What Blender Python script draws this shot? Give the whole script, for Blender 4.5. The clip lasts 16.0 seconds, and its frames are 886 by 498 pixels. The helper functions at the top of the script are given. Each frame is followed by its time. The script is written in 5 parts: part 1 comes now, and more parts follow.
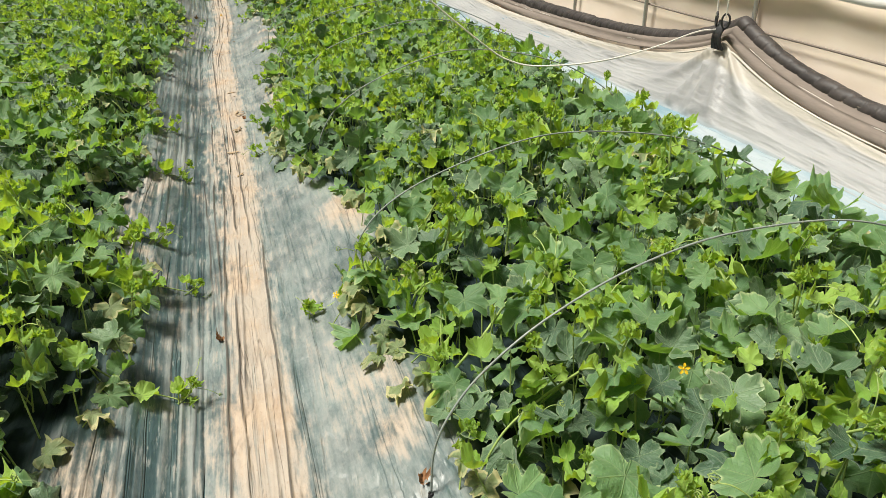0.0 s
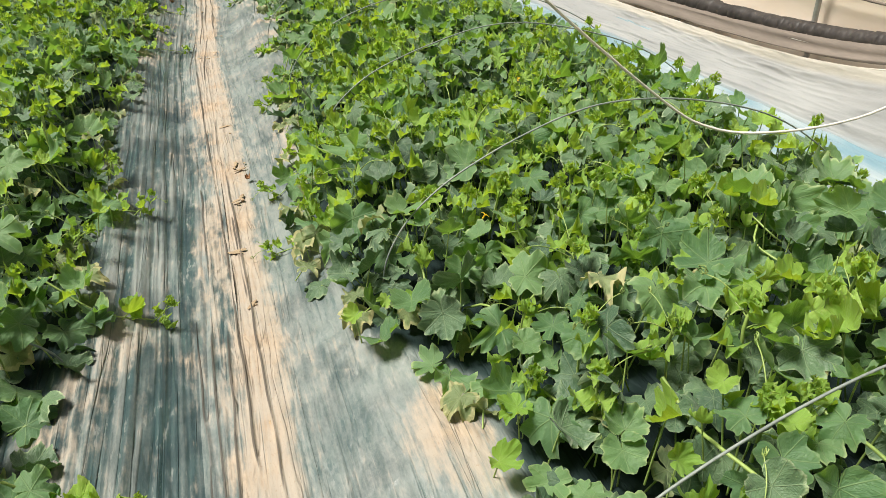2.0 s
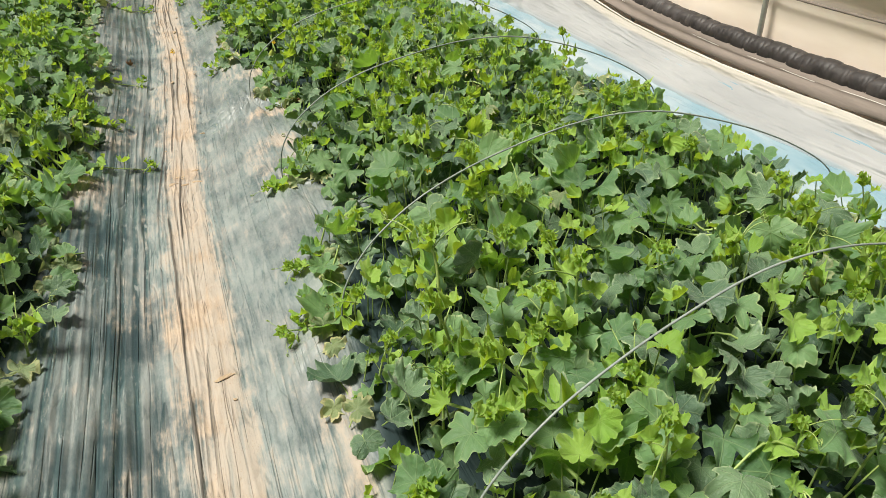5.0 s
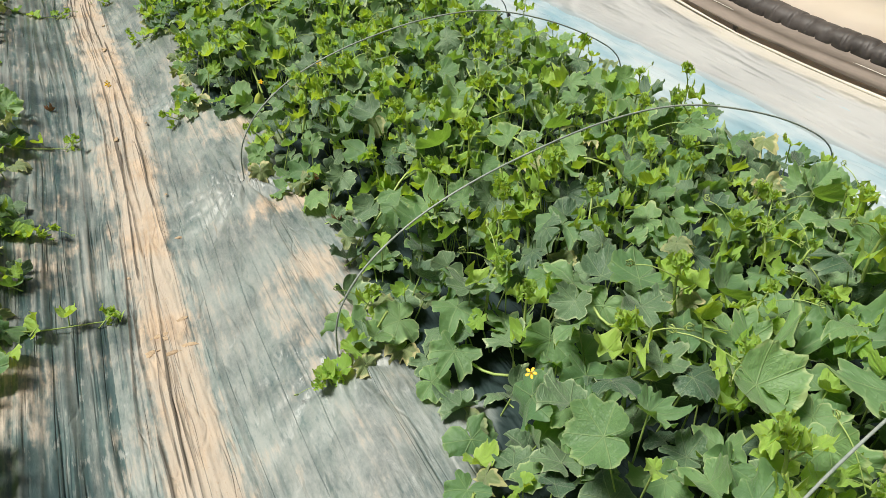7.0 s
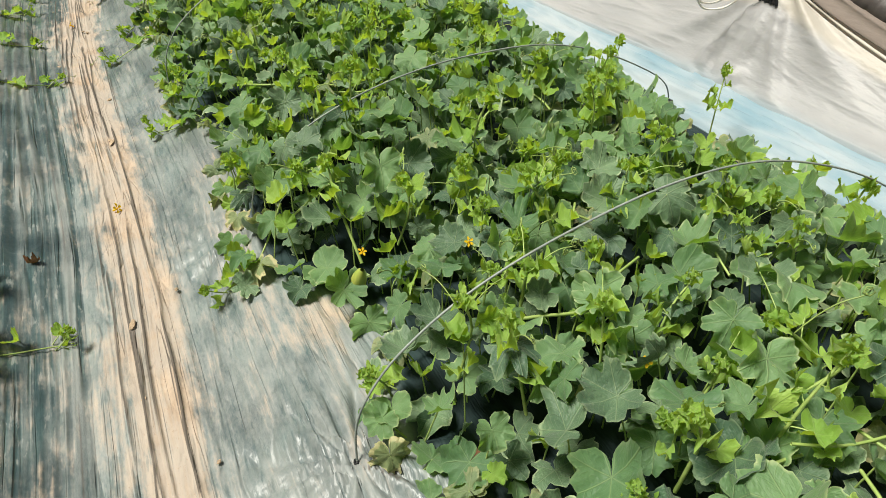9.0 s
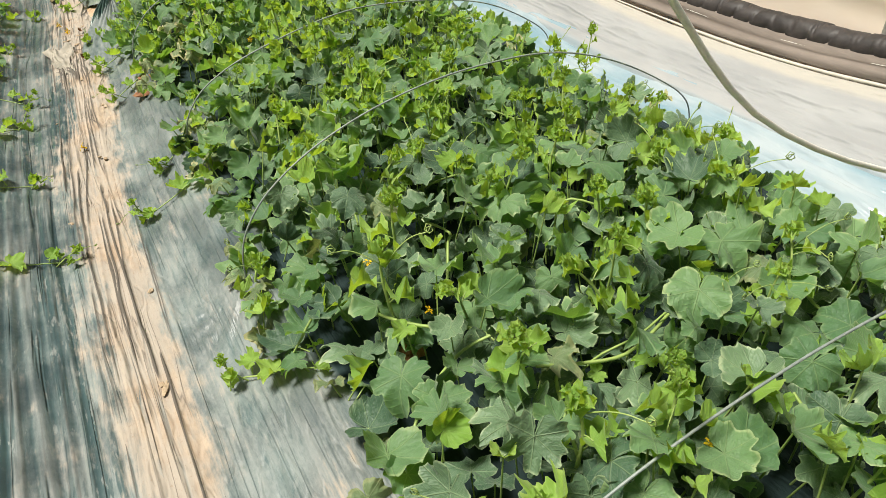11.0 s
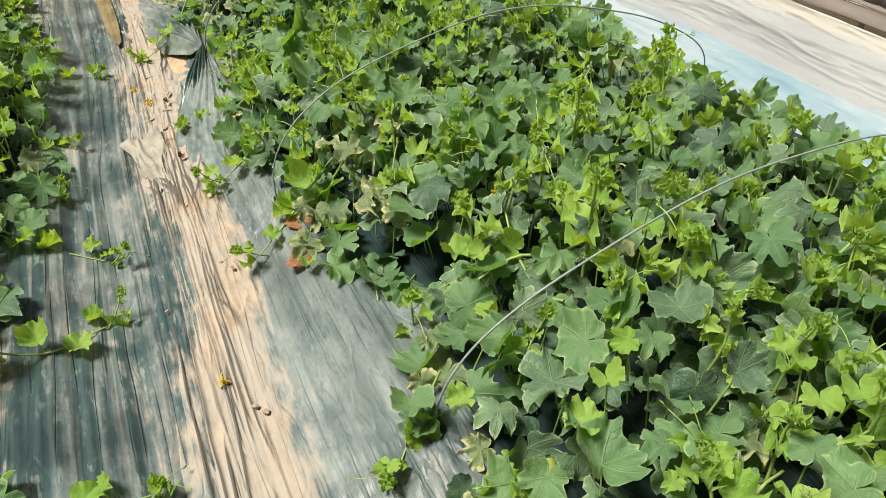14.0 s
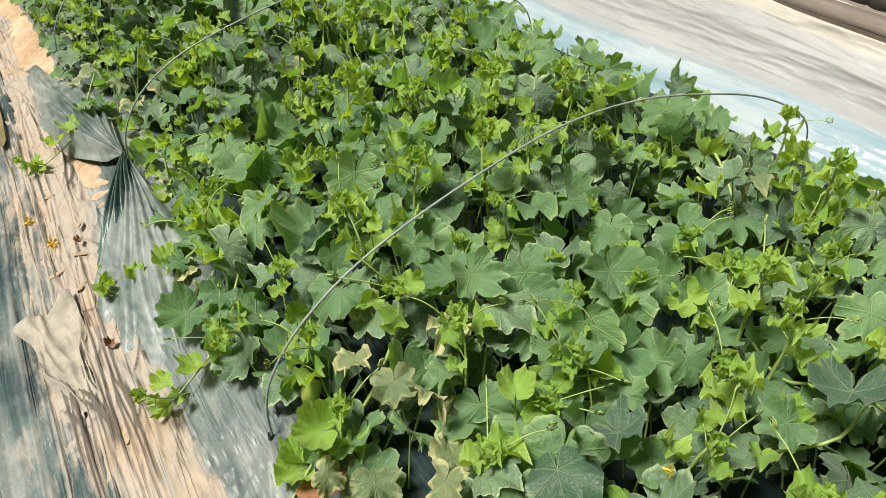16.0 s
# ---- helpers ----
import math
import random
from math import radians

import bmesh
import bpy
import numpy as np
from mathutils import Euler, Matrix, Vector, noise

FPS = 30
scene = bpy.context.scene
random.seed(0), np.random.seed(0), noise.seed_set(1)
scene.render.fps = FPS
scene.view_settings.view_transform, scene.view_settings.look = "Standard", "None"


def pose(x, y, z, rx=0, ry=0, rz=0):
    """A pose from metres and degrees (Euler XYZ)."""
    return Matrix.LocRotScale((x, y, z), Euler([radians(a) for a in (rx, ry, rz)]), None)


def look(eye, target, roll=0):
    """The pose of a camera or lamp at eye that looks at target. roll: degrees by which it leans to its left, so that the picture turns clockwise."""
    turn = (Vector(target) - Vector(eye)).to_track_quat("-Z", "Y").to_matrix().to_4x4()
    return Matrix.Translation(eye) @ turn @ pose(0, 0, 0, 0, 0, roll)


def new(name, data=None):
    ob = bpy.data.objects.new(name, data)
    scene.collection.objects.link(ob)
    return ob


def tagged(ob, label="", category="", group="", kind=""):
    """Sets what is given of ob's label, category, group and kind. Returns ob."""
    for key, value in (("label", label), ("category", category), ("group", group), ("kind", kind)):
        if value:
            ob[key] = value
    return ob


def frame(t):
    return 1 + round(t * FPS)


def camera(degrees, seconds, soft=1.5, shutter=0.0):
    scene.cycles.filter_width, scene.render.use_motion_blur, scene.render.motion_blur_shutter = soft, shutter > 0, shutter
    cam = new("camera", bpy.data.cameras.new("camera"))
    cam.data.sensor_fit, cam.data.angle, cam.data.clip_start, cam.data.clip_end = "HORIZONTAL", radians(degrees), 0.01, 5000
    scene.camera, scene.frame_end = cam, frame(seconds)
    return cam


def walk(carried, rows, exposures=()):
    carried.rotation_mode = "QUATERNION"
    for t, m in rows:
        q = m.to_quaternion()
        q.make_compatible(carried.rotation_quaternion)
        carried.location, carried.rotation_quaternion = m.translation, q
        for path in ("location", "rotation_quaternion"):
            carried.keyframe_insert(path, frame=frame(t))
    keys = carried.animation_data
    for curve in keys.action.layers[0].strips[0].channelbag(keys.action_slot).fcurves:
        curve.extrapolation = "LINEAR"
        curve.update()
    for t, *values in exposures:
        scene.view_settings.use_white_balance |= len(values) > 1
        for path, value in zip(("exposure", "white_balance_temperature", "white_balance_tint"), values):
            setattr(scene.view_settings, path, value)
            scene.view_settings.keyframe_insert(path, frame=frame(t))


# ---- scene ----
# ---- camera ----
DEG = 65.549
PATH = [
    (0.0, look((0.0655, -0.0039, 1.3194), (0.5686, 1.6862, 0.3757), -1.33)),
    (0.5, look((0.1174, 0.3769, 1.2989), (0.6728, 2.0479, 0.3506), -2.57)),
    (1.0, look((0.1538, 0.7290, 1.3039), (0.6643, 2.3858, 0.3067), -3.24)),
    (1.5, look((0.1009, 1.1632, 1.3206), (0.5995, 2.7795, 0.2533), -3.43)),
    (2.0, look((0.0949, 1.5337, 1.3252), (0.5863, 3.1538, 0.2605), -3.17)),
    (2.5, look((0.1494, 1.9132, 1.3667), (0.6457, 3.5380, 0.3115), -2.80)),
    (3.0, look((0.1004, 2.2451, 1.3494), (0.5850, 3.8689, 0.2872), -2.74)),
    (3.5, look((0.0153, 2.5558, 1.3765), (0.4825, 4.1835, 0.3125), -3.11)),
    (4.0, look((0.0704, 2.8866, 1.3932), (0.5372, 4.5206, 0.3386), -3.16)),
    (4.2, look((0.0869, 3.0004, 1.3954), (0.5531, 4.6349, 0.3413), -3.07)),
    (6.3, look((0.2195, 4.3803, 1.3616), (0.9347, 5.8133, 0.1638), -2.31)),
    (6.5, look((0.1746, 4.5209, 1.3754), (0.8824, 5.9504, 0.1690), -2.46)),
    (7.0, look((0.1003, 4.8337, 1.3946), (0.7881, 6.2719, 0.1869), -2.74)),
    (7.5, look((0.1831, 5.1868, 1.3942), (0.8955, 6.6188, 0.1934), -1.84)),
    (8.0, look((0.2404, 5.5098, 1.3734), (0.9463, 6.9422, 0.1693), -1.71)),
    (8.5, look((0.1821, 5.8766, 1.3617), (0.8849, 7.3029, 0.1485), -1.91)),
    (9.0, look((0.1880, 6.2108, 1.3513), (0.8763, 7.6413, 0.1347), -2.19)),
    (9.2, look((0.2179, 6.3690, 1.3544), (0.9127, 7.7961, 0.1377), -2.02)),
    (11.3, look((0.1770, 7.7726, 1.3357), (0.9031, 9.2177, 0.1590), -3.02)),
    (11.5, look((0.1793, 7.8592, 1.3190), (0.8835, 9.2951, 0.1180), -3.23)),
    (12.0, look((0.1614, 8.2000, 1.3036), (0.8652, 9.5761, 0.0344), -2.82)),
    (12.5, look((0.1132, 8.4891, 1.3162), (0.8089, 9.8592, 0.0361), -2.61)),
    (13.0, look((0.1580, 8.8219, 1.3382), (0.8520, 10.2076, 0.0740), -2.39)),
    (13.5, look((0.1676, 9.0932, 1.3123), (0.8540, 10.4856, 0.0514), -2.29)),
    (14.0, look((0.0531, 9.4074, 1.3520), (0.7135, 10.8202, 0.0999), -2.95)),
    (14.5, look((0.0693, 9.6373, 1.3253), (0.7072, 11.0578, 0.0702), -3.28)),
    (15.0, look((0.1963, 9.9365, 1.3314), (0.8347, 11.3604, 0.0803), -3.64)),
    (15.5, look((0.2473, 10.1376, 1.2828), (0.8907, 11.5530, 0.0248), -3.76)),
    (16.0, look((0.2221, 10.3812, 1.3053), (1.0368, 11.6870, 0.0281), -3.67)),
]

cam = camera(DEG, 16.0, soft=0.45)
walk(cam, PATH, [(0.0, 0.36, 6600, 8), (4.2, 0.36, 6600, 8), (6.5, 0.29, 6600, 8), (9.0, 0.29, 6600, 8), (11.3, 0.35, 6600, 8), (16.0, 0.34, 6600, 8)])

# ---- world, sun, exposure ----
SUN_EL, SUN_AZ = radians(67), radians(286)     # azimuth clockwise from +y
world = bpy.data.worlds.new("greenhouse_sky")
scene.world = world
world.use_nodes = True
wn = world.node_tree
sky = wn.nodes.new("ShaderNodeTexSky")
sky.sky_type, sky.sun_disc = "NISHITA", False
sky.sun_elevation, sky.sun_rotation = SUN_EL, SUN_AZ
sky.air_density, sky.dust_density, sky.ozone_density = 1.0, 4.0, 1.0
wn.links.new(sky.outputs[0], wn.nodes["Background"].inputs[0])
wn.nodes["Background"].inputs[1].default_value = 0.030
sun = new("sun", bpy.data.lights.new("sun", "SUN"))
sun.data.energy, sun.data.angle, sun.data.color = 5.2, radians(18), (1.0, 0.96, 0.88)
sun_way = Vector((math.sin(SUN_AZ) * math.cos(SUN_EL), math.cos(SUN_AZ) * math.cos(SUN_EL), math.sin(SUN_EL)))
sun.matrix_world = look(sun_way * 30, (0, 0, 0))

rng = np.random.default_rng(7)


# ---- small node kit ----
class Mat:
    def __init__(self, name, rough=0.6, metal=0.0, spec=0.5):
        self.m = bpy.data.materials.new(name)
        self.m.use_nodes = True
        self.t = self.m.node_tree
        self.bsdf = self.t.nodes["Principled BSDF"]
        self.out = self.t.nodes["Material Output"]
        self.bsdf.inputs["Roughness"].default_value = rough
        self.bsdf.inputs["Metallic"].default_value = metal
        self.bsdf.inputs["Specular IOR Level"].default_value = spec

    def n(self, kind, **inputs):
        node = self.t.nodes.new(kind)
        for key, value in inputs.items():
            self.put(node.inputs[int(key[1:])], value)
        return node

    def put(self, socket, value):
        if isinstance(value, bpy.types.NodeSocket):
            self.t.links.new(value, socket)
        else:
            socket.default_value = value

    def math(self, op, a, b=0.0, c=0.0):
        node = self.n("ShaderNodeMath", i0=a, i1=b, i2=c)
        node.operation = op
        return node.outputs[0]

    def mapr(self, v, a, b, c=0.0, d=1.0):
        node = self.n("ShaderNodeMapRange", i0=v, i1=a, i2=b, i3=c, i4=d)
        node.interpolation_type = "SMOOTHSTEP"
        return node.outputs[0]

    def noise(self, vector, scale, detail=3.0, rough=0.55):
        node = self.n("ShaderNodeTexNoise")
        self.put(node.inputs["Vector"], vector)
        node.inputs["Scale"].default_value = scale
        node.inputs["Detail"].default_value = detail
        node.inputs["Roughness"].default_value = rough
        return node.outputs["Fac"]

    def mix(self, f, a, b):
        node = self.t.nodes.new("ShaderNodeMix")
        node.data_type = "RGBA"
        self.put(node.inputs[0], f)
        self.put(node.inputs[6], (*a, 1) if isinstance(a, tuple) else a)
        self.put(node.inputs[7], (*b, 1) if isinstance(b, tuple) else b)
        return node.outputs[2]

    def where(self):
        return self.n("ShaderNodeNewGeometry").outputs["Position"]

    def scaled(self, vector, x, y, z):
        node = self.n("ShaderNodeMapping", i0=vector)
        node.inputs["Scale"].default_value = (x, y, z)
        return node.outputs[0]

    def split(self, vector):
        return self.n("ShaderNodeSeparateXYZ", i0=vector).outputs

    def chance(self):
        """A random number for each object and each loose piece of a mesh."""
        a = self.n("ShaderNodeObjectInfo").outputs["Random"]
        b = self.n("ShaderNodeNewGeometry").outputs["Random Per Island"]
        return self.math("FRACT", self.math("ADD", a, b))

    def bump(self, height, strength, distance=0.01):
        node = self.n("ShaderNodeBump")
        node.inputs["Strength"].default_value = strength
        node.inputs["Distance"].default_value = distance
        self.put(node.inputs["Height"], height)
        self.put(self.bsdf.inputs["Normal"], node.outputs[0])

    def colour(self, c):
        self.put(self.bsdf.inputs["Base Color"], (*c, 1) if isinstance(c, tuple) else c)

    def thin(self, c, share):
        """Lets a share of the light through to the other side."""
        tr = self.n("ShaderNodeBsdfTranslucent")
        self.put(tr.inputs[0], (*c, 1) if isinstance(c, tuple) else c)
        mx = self.n("ShaderNodeMixShader", i0=share)
        self.t.links.new(self.bsdf.outputs[0], mx.inputs[1])
        self.t.links.new(tr.outputs[0], mx.inputs[2])
        self.t.links.new(mx.outputs[0], self.out.inputs[0])


def leaf_material(name, dark, light, vein, rim, thin_colour, share, rim_from=0.9):
    k = Mat(name, rough=0.5, spec=0.45)
    uv = k.n("ShaderNodeUVMap")
    uv.uv_map = "leaf"
    x, y, _ = k.split(uv.outputs[0])
    x, y = k.math("SUBTRACT", x, 0.5), k.math("SUBTRACT", y, 0.5)
    r = k.math("SQRT", k.math("ADD", k.math("MULTIPLY", x, x), k.math("MULTIPLY", y, y)))
    lobe = k.math("DIVIDE", k.math("ARCTAN2", x, y), radians(55))
    off = k.math("ABSOLUTE", k.math("SUBTRACT", lobe, k.math("ROUND", lobe)))
    main = k.mapr(k.math("MULTIPLY", off, r), 0.0015, 0.008, 1.0, 0.0)
    rung = k.math("SUBTRACT", k.math("MULTIPLY", r, 17.0), k.math("MULTIPLY", off, 4.0))
    side = k.mapr(k.math("ABSOLUTE", k.math("SUBTRACT", k.math("FRACT", rung), 0.5)), 0.0, 0.13, 0.32, 0.0)
    veins = k.math("MAXIMUM", main, side)
    c = k.chance()
    at = k.n("ShaderNodeVectorMath", i0=uv.outputs[0], i1=(0, 0, 0))
    shift = k.n("ShaderNodeCombineXYZ", i0=k.math("MULTIPLY", c, 37.0), i1=k.math("MULTIPLY", c, 91.0), i2=0.0)
    k.put(at.inputs[1], shift.outputs[0])
    blotch = k.noise(at.outputs[0], 5.0, 3.0)
    base = k.mix(k.math("ADD", k.math("MULTIPLY", c, 0.75), k.math("MULTIPLY", k.math("SUBTRACT", blotch, 0.5), 0.9)), dark, light)
    base = k.mix(k.math("MULTIPLY", veins, 0.42), base, vein)
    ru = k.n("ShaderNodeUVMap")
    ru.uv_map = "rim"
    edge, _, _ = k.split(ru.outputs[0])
    # the leaf's pale margin, with a bright edge halo painted into it
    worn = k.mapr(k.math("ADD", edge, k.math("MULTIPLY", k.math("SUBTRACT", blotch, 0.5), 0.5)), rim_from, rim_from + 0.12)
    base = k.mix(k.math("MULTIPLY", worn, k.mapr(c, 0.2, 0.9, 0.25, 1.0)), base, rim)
    k.colour(base)
    fine = k.noise(at.outputs[0], 60.0, 2.0)
    quilt = k.noise(at.outputs[0], 15.0, 2.0)
    k.bump(k.math("ADD", k.math("MULTIPLY", veins, -0.45), k.math("ADD", k.math("MULTIPLY", quilt, 1.3), k.math("MULTIPLY", fine, 0.15))), 0.6, 0.006)
    k.put(k.bsdf.inputs["Roughness"], k.mapr(fine, 0.2, 0.8, 0.45, 0.65))
    k.bsdf.inputs["Sheen Weight"].default_value = 0.12
    k.thin(thin_colour, share)
    return k.m


M = {}
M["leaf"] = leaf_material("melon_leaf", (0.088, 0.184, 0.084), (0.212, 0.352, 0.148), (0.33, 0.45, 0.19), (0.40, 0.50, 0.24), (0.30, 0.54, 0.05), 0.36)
# old leaves; on the lower ones its dark tone also paints gap shade
M["deep"] = leaf_material("old_and_shaded_melon_leaf", (0.042, 0.092, 0.050), (0.158, 0.250, 0.122), (0.23, 0.31, 0.16), (0.34, 0.42, 0.24), (0.10, 0.24, 0.03), 0.10)
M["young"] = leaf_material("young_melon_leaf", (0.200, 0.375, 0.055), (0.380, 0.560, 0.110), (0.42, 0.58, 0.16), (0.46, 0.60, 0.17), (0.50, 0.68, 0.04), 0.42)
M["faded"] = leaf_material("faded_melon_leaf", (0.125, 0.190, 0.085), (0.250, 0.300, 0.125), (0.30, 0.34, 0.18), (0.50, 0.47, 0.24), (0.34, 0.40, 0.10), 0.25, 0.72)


def plain(name, a, b, rough, scale=30.0, bump=0.2, metal=0.0, spec=0.5, stretch=(1, 1, 1), share=0.0, through_colour=None):
    k = Mat(name, rough, metal, spec)
    p = k.scaled(k.where(), *stretch)
    f = k.noise(p, scale, 4.0)
    g = k.noise(p, scale * 0.13, 2.0)
    k.colour(k.mix(k.mapr(k.math("ADD", k.math("MULTIPLY", f, 0.6), k.math("MULTIPLY", g, 0.6)), 0.35, 0.85), a, b))
    if bump:
        k.bump(f, bump, 0.006)
    if share:
        k.thin(through_colour or b, share)
    return k.m


M["stem"] = plain("vine_stem", (0.20, 0.30, 0.07), (0.36, 0.46, 0.14), 0.5, 60)
M["petal"] = plain("yellow_petal", (0.80, 0.48, 0.01), (0.95, 0.66, 0.03), 0.5, 90, share=0.25)
M["fruit"] = plain("green_melon_skin", (0.24, 0.33, 0.06), (0.44, 0.46, 0.10), 0.4, 50, stretch=(1, 1, 0.3))
M["green_film"] = plain("bunched_green_film", (0.016, 0.060, 0.052), (0.14, 0.19, 0.17), 0.3, 26, 0.3)
M["grey_film"] = plain("dusty_gathered_film", (0.045, 0.080, 0.076), (0.29, 0.315, 0.30), 0.36, 34, 0.5, stretch=(1, 0.5, 1))
M["rod"] = plain("coated_hoop_rod", (0.17, 0.20, 0.185), (0.29, 0.33, 0.305), 0.5, 120, 0.15, spec=0.6)
M["dry"] = plain("dry_leaf", (0.16, 0.07, 0.03), (0.38, 0.20, 0.09), 0.8, 70)
M["red_soil"] = plain("damp_red_soil", (0.16, 0.07, 0.03), (0.34, 0.16, 0.08), 0.9, 90, 0.8)
M["clod"] = plain("sandy_clod", (0.27, 0.195, 0.125), (0.46, 0.35, 0.235), 0.95, 120, 0.5)
M["steel"] = plain("galvanised_pipe", (0.36, 0.36, 0.34), (0.52, 0.51, 0.48), 0.42, 80, 0.1, metal=0.6)
M["cord"] = plain("white_cord", (0.66, 0.64, 0.58), (0.80, 0.78, 0.72), 0.7, 300)
M["strap"] = plain("black_strap", (0.010, 0.010, 0.011), (0.03, 0.03, 0.032), 0.55, 120)
M["roll"] = plain("black_vinyl_roll", (0.020, 0.017, 0.016), (0.062, 0.053, 0.050), 0.55, 22, 0.35, spec=0.4)
M["band"] = plain("brown_cloth_fold", (0.155, 0.128, 0.108), (0.205, 0.170, 0.145), 0.85, 40, 0.3, stretch=(1, 0.3, 2))
M["curtain"] = plain("beige_wall_film", (0.78, 0.70, 0.60), (0.90, 0.84, 0.76), 0.5, 7, 0.15, share=0.3, stretch=(1, 0.5, 2))


def soil_material():
    k = Mat("sandy_soil", 0.95, spec=0.2)
    p = k.where()
    a, b, c = k.noise(p, 3.0, 4.0), k.noise(p, 45.0, 5.0, 0.65), k.noise(p, 260.0, 3.0)
    base = k.mix(k.mapr(a, 0.35, 0.7), (0.30, 0.19, 0.11), (0.56, 0.40, 0.27))
    base = k.mix(k.mapr(b, 0.4, 0.75, 0.0, 0.6), base, (0.66, 0.50, 0.36))
    k.colour(base)
    k.bump(k.math("ADD", b, k.math("MULTIPLY", c, 0.4)), 0.6, 0.01)
    return k.m


M["soil"] = soil_material()


def mulch_material(name, thin_dust, thick_dust, tone, pleats, middle):
    """Dark teal film with grey dust rubbed along its pleats, and sand trodden in beside the middle of the path.

    Attributes: "across" is the way over the film from the path's middle, "sand" where the sand lies (below zero the
    film is rubbed bare, and under the leaves their shade is painted in), "fold" where the shade of standing folds is
    painted."""
    k = Mat(name, 0.4, spec=0.5)
    attr = {}
    for title in ("across", "sand", "fold"):
        node = k.n("ShaderNodeAttribute")
        node.attribute_name = title
        attr[title] = node.outputs["Fac"]
    sand, fold = attr["sand"], attr["fold"]
    _, y, _ = k.split(k.where())
    p = k.n("ShaderNodeCombineXYZ", i0=attr["across"], i1=y, i2=0.0).outputs[0]
    sway = k.noise(k.scaled(p, 1.0, 0.10, 0.0), 7.0, 3.0, 0.5)
    bent = k.n("ShaderNodeCombineXYZ", i0=k.math("MULTIPLY_ADD", sway, 0.05, attr["across"]), i1=y, i2=0.0).outputs[0]
    rib = k.noise(k.scaled(bent, 1.0, 0.016, 0.0), 27.0, 2.0, 0.5)           # long uneven pleats
    rib_2 = k.noise(k.scaled(bent, 1.0, 0.020, 0.0), 44.0, 1.0, 0.4)
    here = k.noise(k.scaled(p, 1.0, 0.22, 0.0), 9.0, 2.0, 0.5)
    # crease lines: their shade is put in as thinner dust and sand
    line = k.mapr(k.math("ABSOLUTE", k.math("SUBTRACT", rib, 0.5)), 0.0, 0.030, 1.0, 0.0)
    line = k.math("MULTIPLY", line, k.mapr(k.noise(k.scaled(p, 1.0, 0.09, 0.0), 30.0, 2.0, 0.5), 0.44, 0.60))
    streak = k.noise(k.scaled(bent, 1.0, 0.05, 0.0), 95.0, 3.0, 0.6)
    broad = k.noise(k.scaled(p, 1.0, 0.25, 0.0), 7.0, 3.0, 0.55)
    blotch = k.noise(k.scaled(p, 1.0, 0.34, 0.0), 26.0, 5.0, 0.68)
    speck = k.noise(k.scaled(p, 1.0, 0.6, 0.0), 130.0, 3.0, 0.65)
    cloud = k.noise(p, 3.6, 4.0, 0.6)
    crinkle = k.math("ABSOLUTE", k.math("SUBTRACT", k.noise(k.scaled(bent, 1.0, 0.30, 0.0), 17.0, 1.5, 0.45), 0.5))
    ribs = k.math("ADD", k.math("MULTIPLY", k.mapr(rib, 0.38, 0.62), 0.5), k.math("MULTIPLY", k.mapr(rib_2, 0.38, 0.62), 0.5))
    ribs = k.math("MULTIPLY_ADD", k.math("SUBTRACT", ribs, 0.5), k.mapr(here, 0.38, 0.6, 0.45, 1.0), 0.5)
    dust, total = 0.0, 0.0
    for value, share in [(ribs, 0.95 * pleats), (streak, 0.42 - 0.05 * pleats), (broad, 1.0), (blotch, 1.15 - 0.5 * pleats), (speck, 0.55 - 0.25 * pleats), (cloud, 0.8)]:
        dust = k.math("MULTIPLY_ADD", value, share, dust)
        total += share
    dust = k.math("ADD", dust, k.math("ADD", k.mapr(y, 1.0, 5.0, -0.04 - 0.10 * pleats, 0.06 - 0.06 * pleats), k.mapr(y, 6.5, 10.5, 0.0, -0.03 - 0.02 * pleats)))
    centre = total / 2 + middle
    dust = k.mapr(dust, centre - 0.46, centre + 0.40, thin_dust, thick_dust)
    scuff = k.noise(k.scaled(bent, 1.0, 0.16, 0.0), 75.0, 4.0, 0.65)
    # pale scuffs, strengthened so that they also paint the film's glints
    scuff_and_glint = k.math("MULTIPLY", k.mapr(scuff, 0.54, 0.62), k.mapr(cloud, 0.38, 0.58))
    scrape = k.math("MULTIPLY", k.mapr(scuff, 0.45, 0.37), k.mapr(broad, 0.62, 0.42))        # where dust has been wiped off
    crease_and_wipe = k.math("SUBTRACT", 1.0, k.math("MULTIPLY", line, 0.35 + 0.30 * pleats))
    crease_and_wipe = k.math("MULTIPLY", crease_and_wipe, k.math("SUBTRACT", 1.0, k.math("MULTIPLY", scrape, 0.45)))
    dust = k.math("MAXIMUM", k.math("MULTIPLY", dust, crease_and_wipe), k.math("MULTIPLY", scuff_and_glint, 0.42))
    # film rubbed bare, and shade under the leaves put into the colour
    clean_and_shaded = k.mapr(sand, -1.0, -0.05, 1.0, 0.0)
    dust = k.math("MULTIPLY", dust, k.math("SUBTRACT", 1.0, k.math("MULTIPLY", clean_and_shaded, 0.96)))
    film = k.mix(k.mapr(cloud, 0.3, 0.7), (0.018 * tone, 0.036 * tone, 0.040 * tone), (0.040 * tone, 0.076 * tone, 0.078 * tone))
    base = k.mix(dust, film, (0.45, 0.445, 0.415))
    grit = k.math("ADD", k.math("MULTIPLY", streak, 0.6), k.math("MULTIPLY", broad, 0.7))
    grit = k.math("ADD", grit, k.math("MULTIPLY", blotch, 1.0))
    worn = k.mapr(k.math("ADD", sand, k.math("MULTIPLY", k.math("SUBTRACT", grit, 1.13), 1.8)), 0.12, 0.85)
    sandy = k.mix(k.mapr(blotch, 0.3, 0.7), (0.31, 0.228, 0.158), (0.455, 0.358, 0.268))
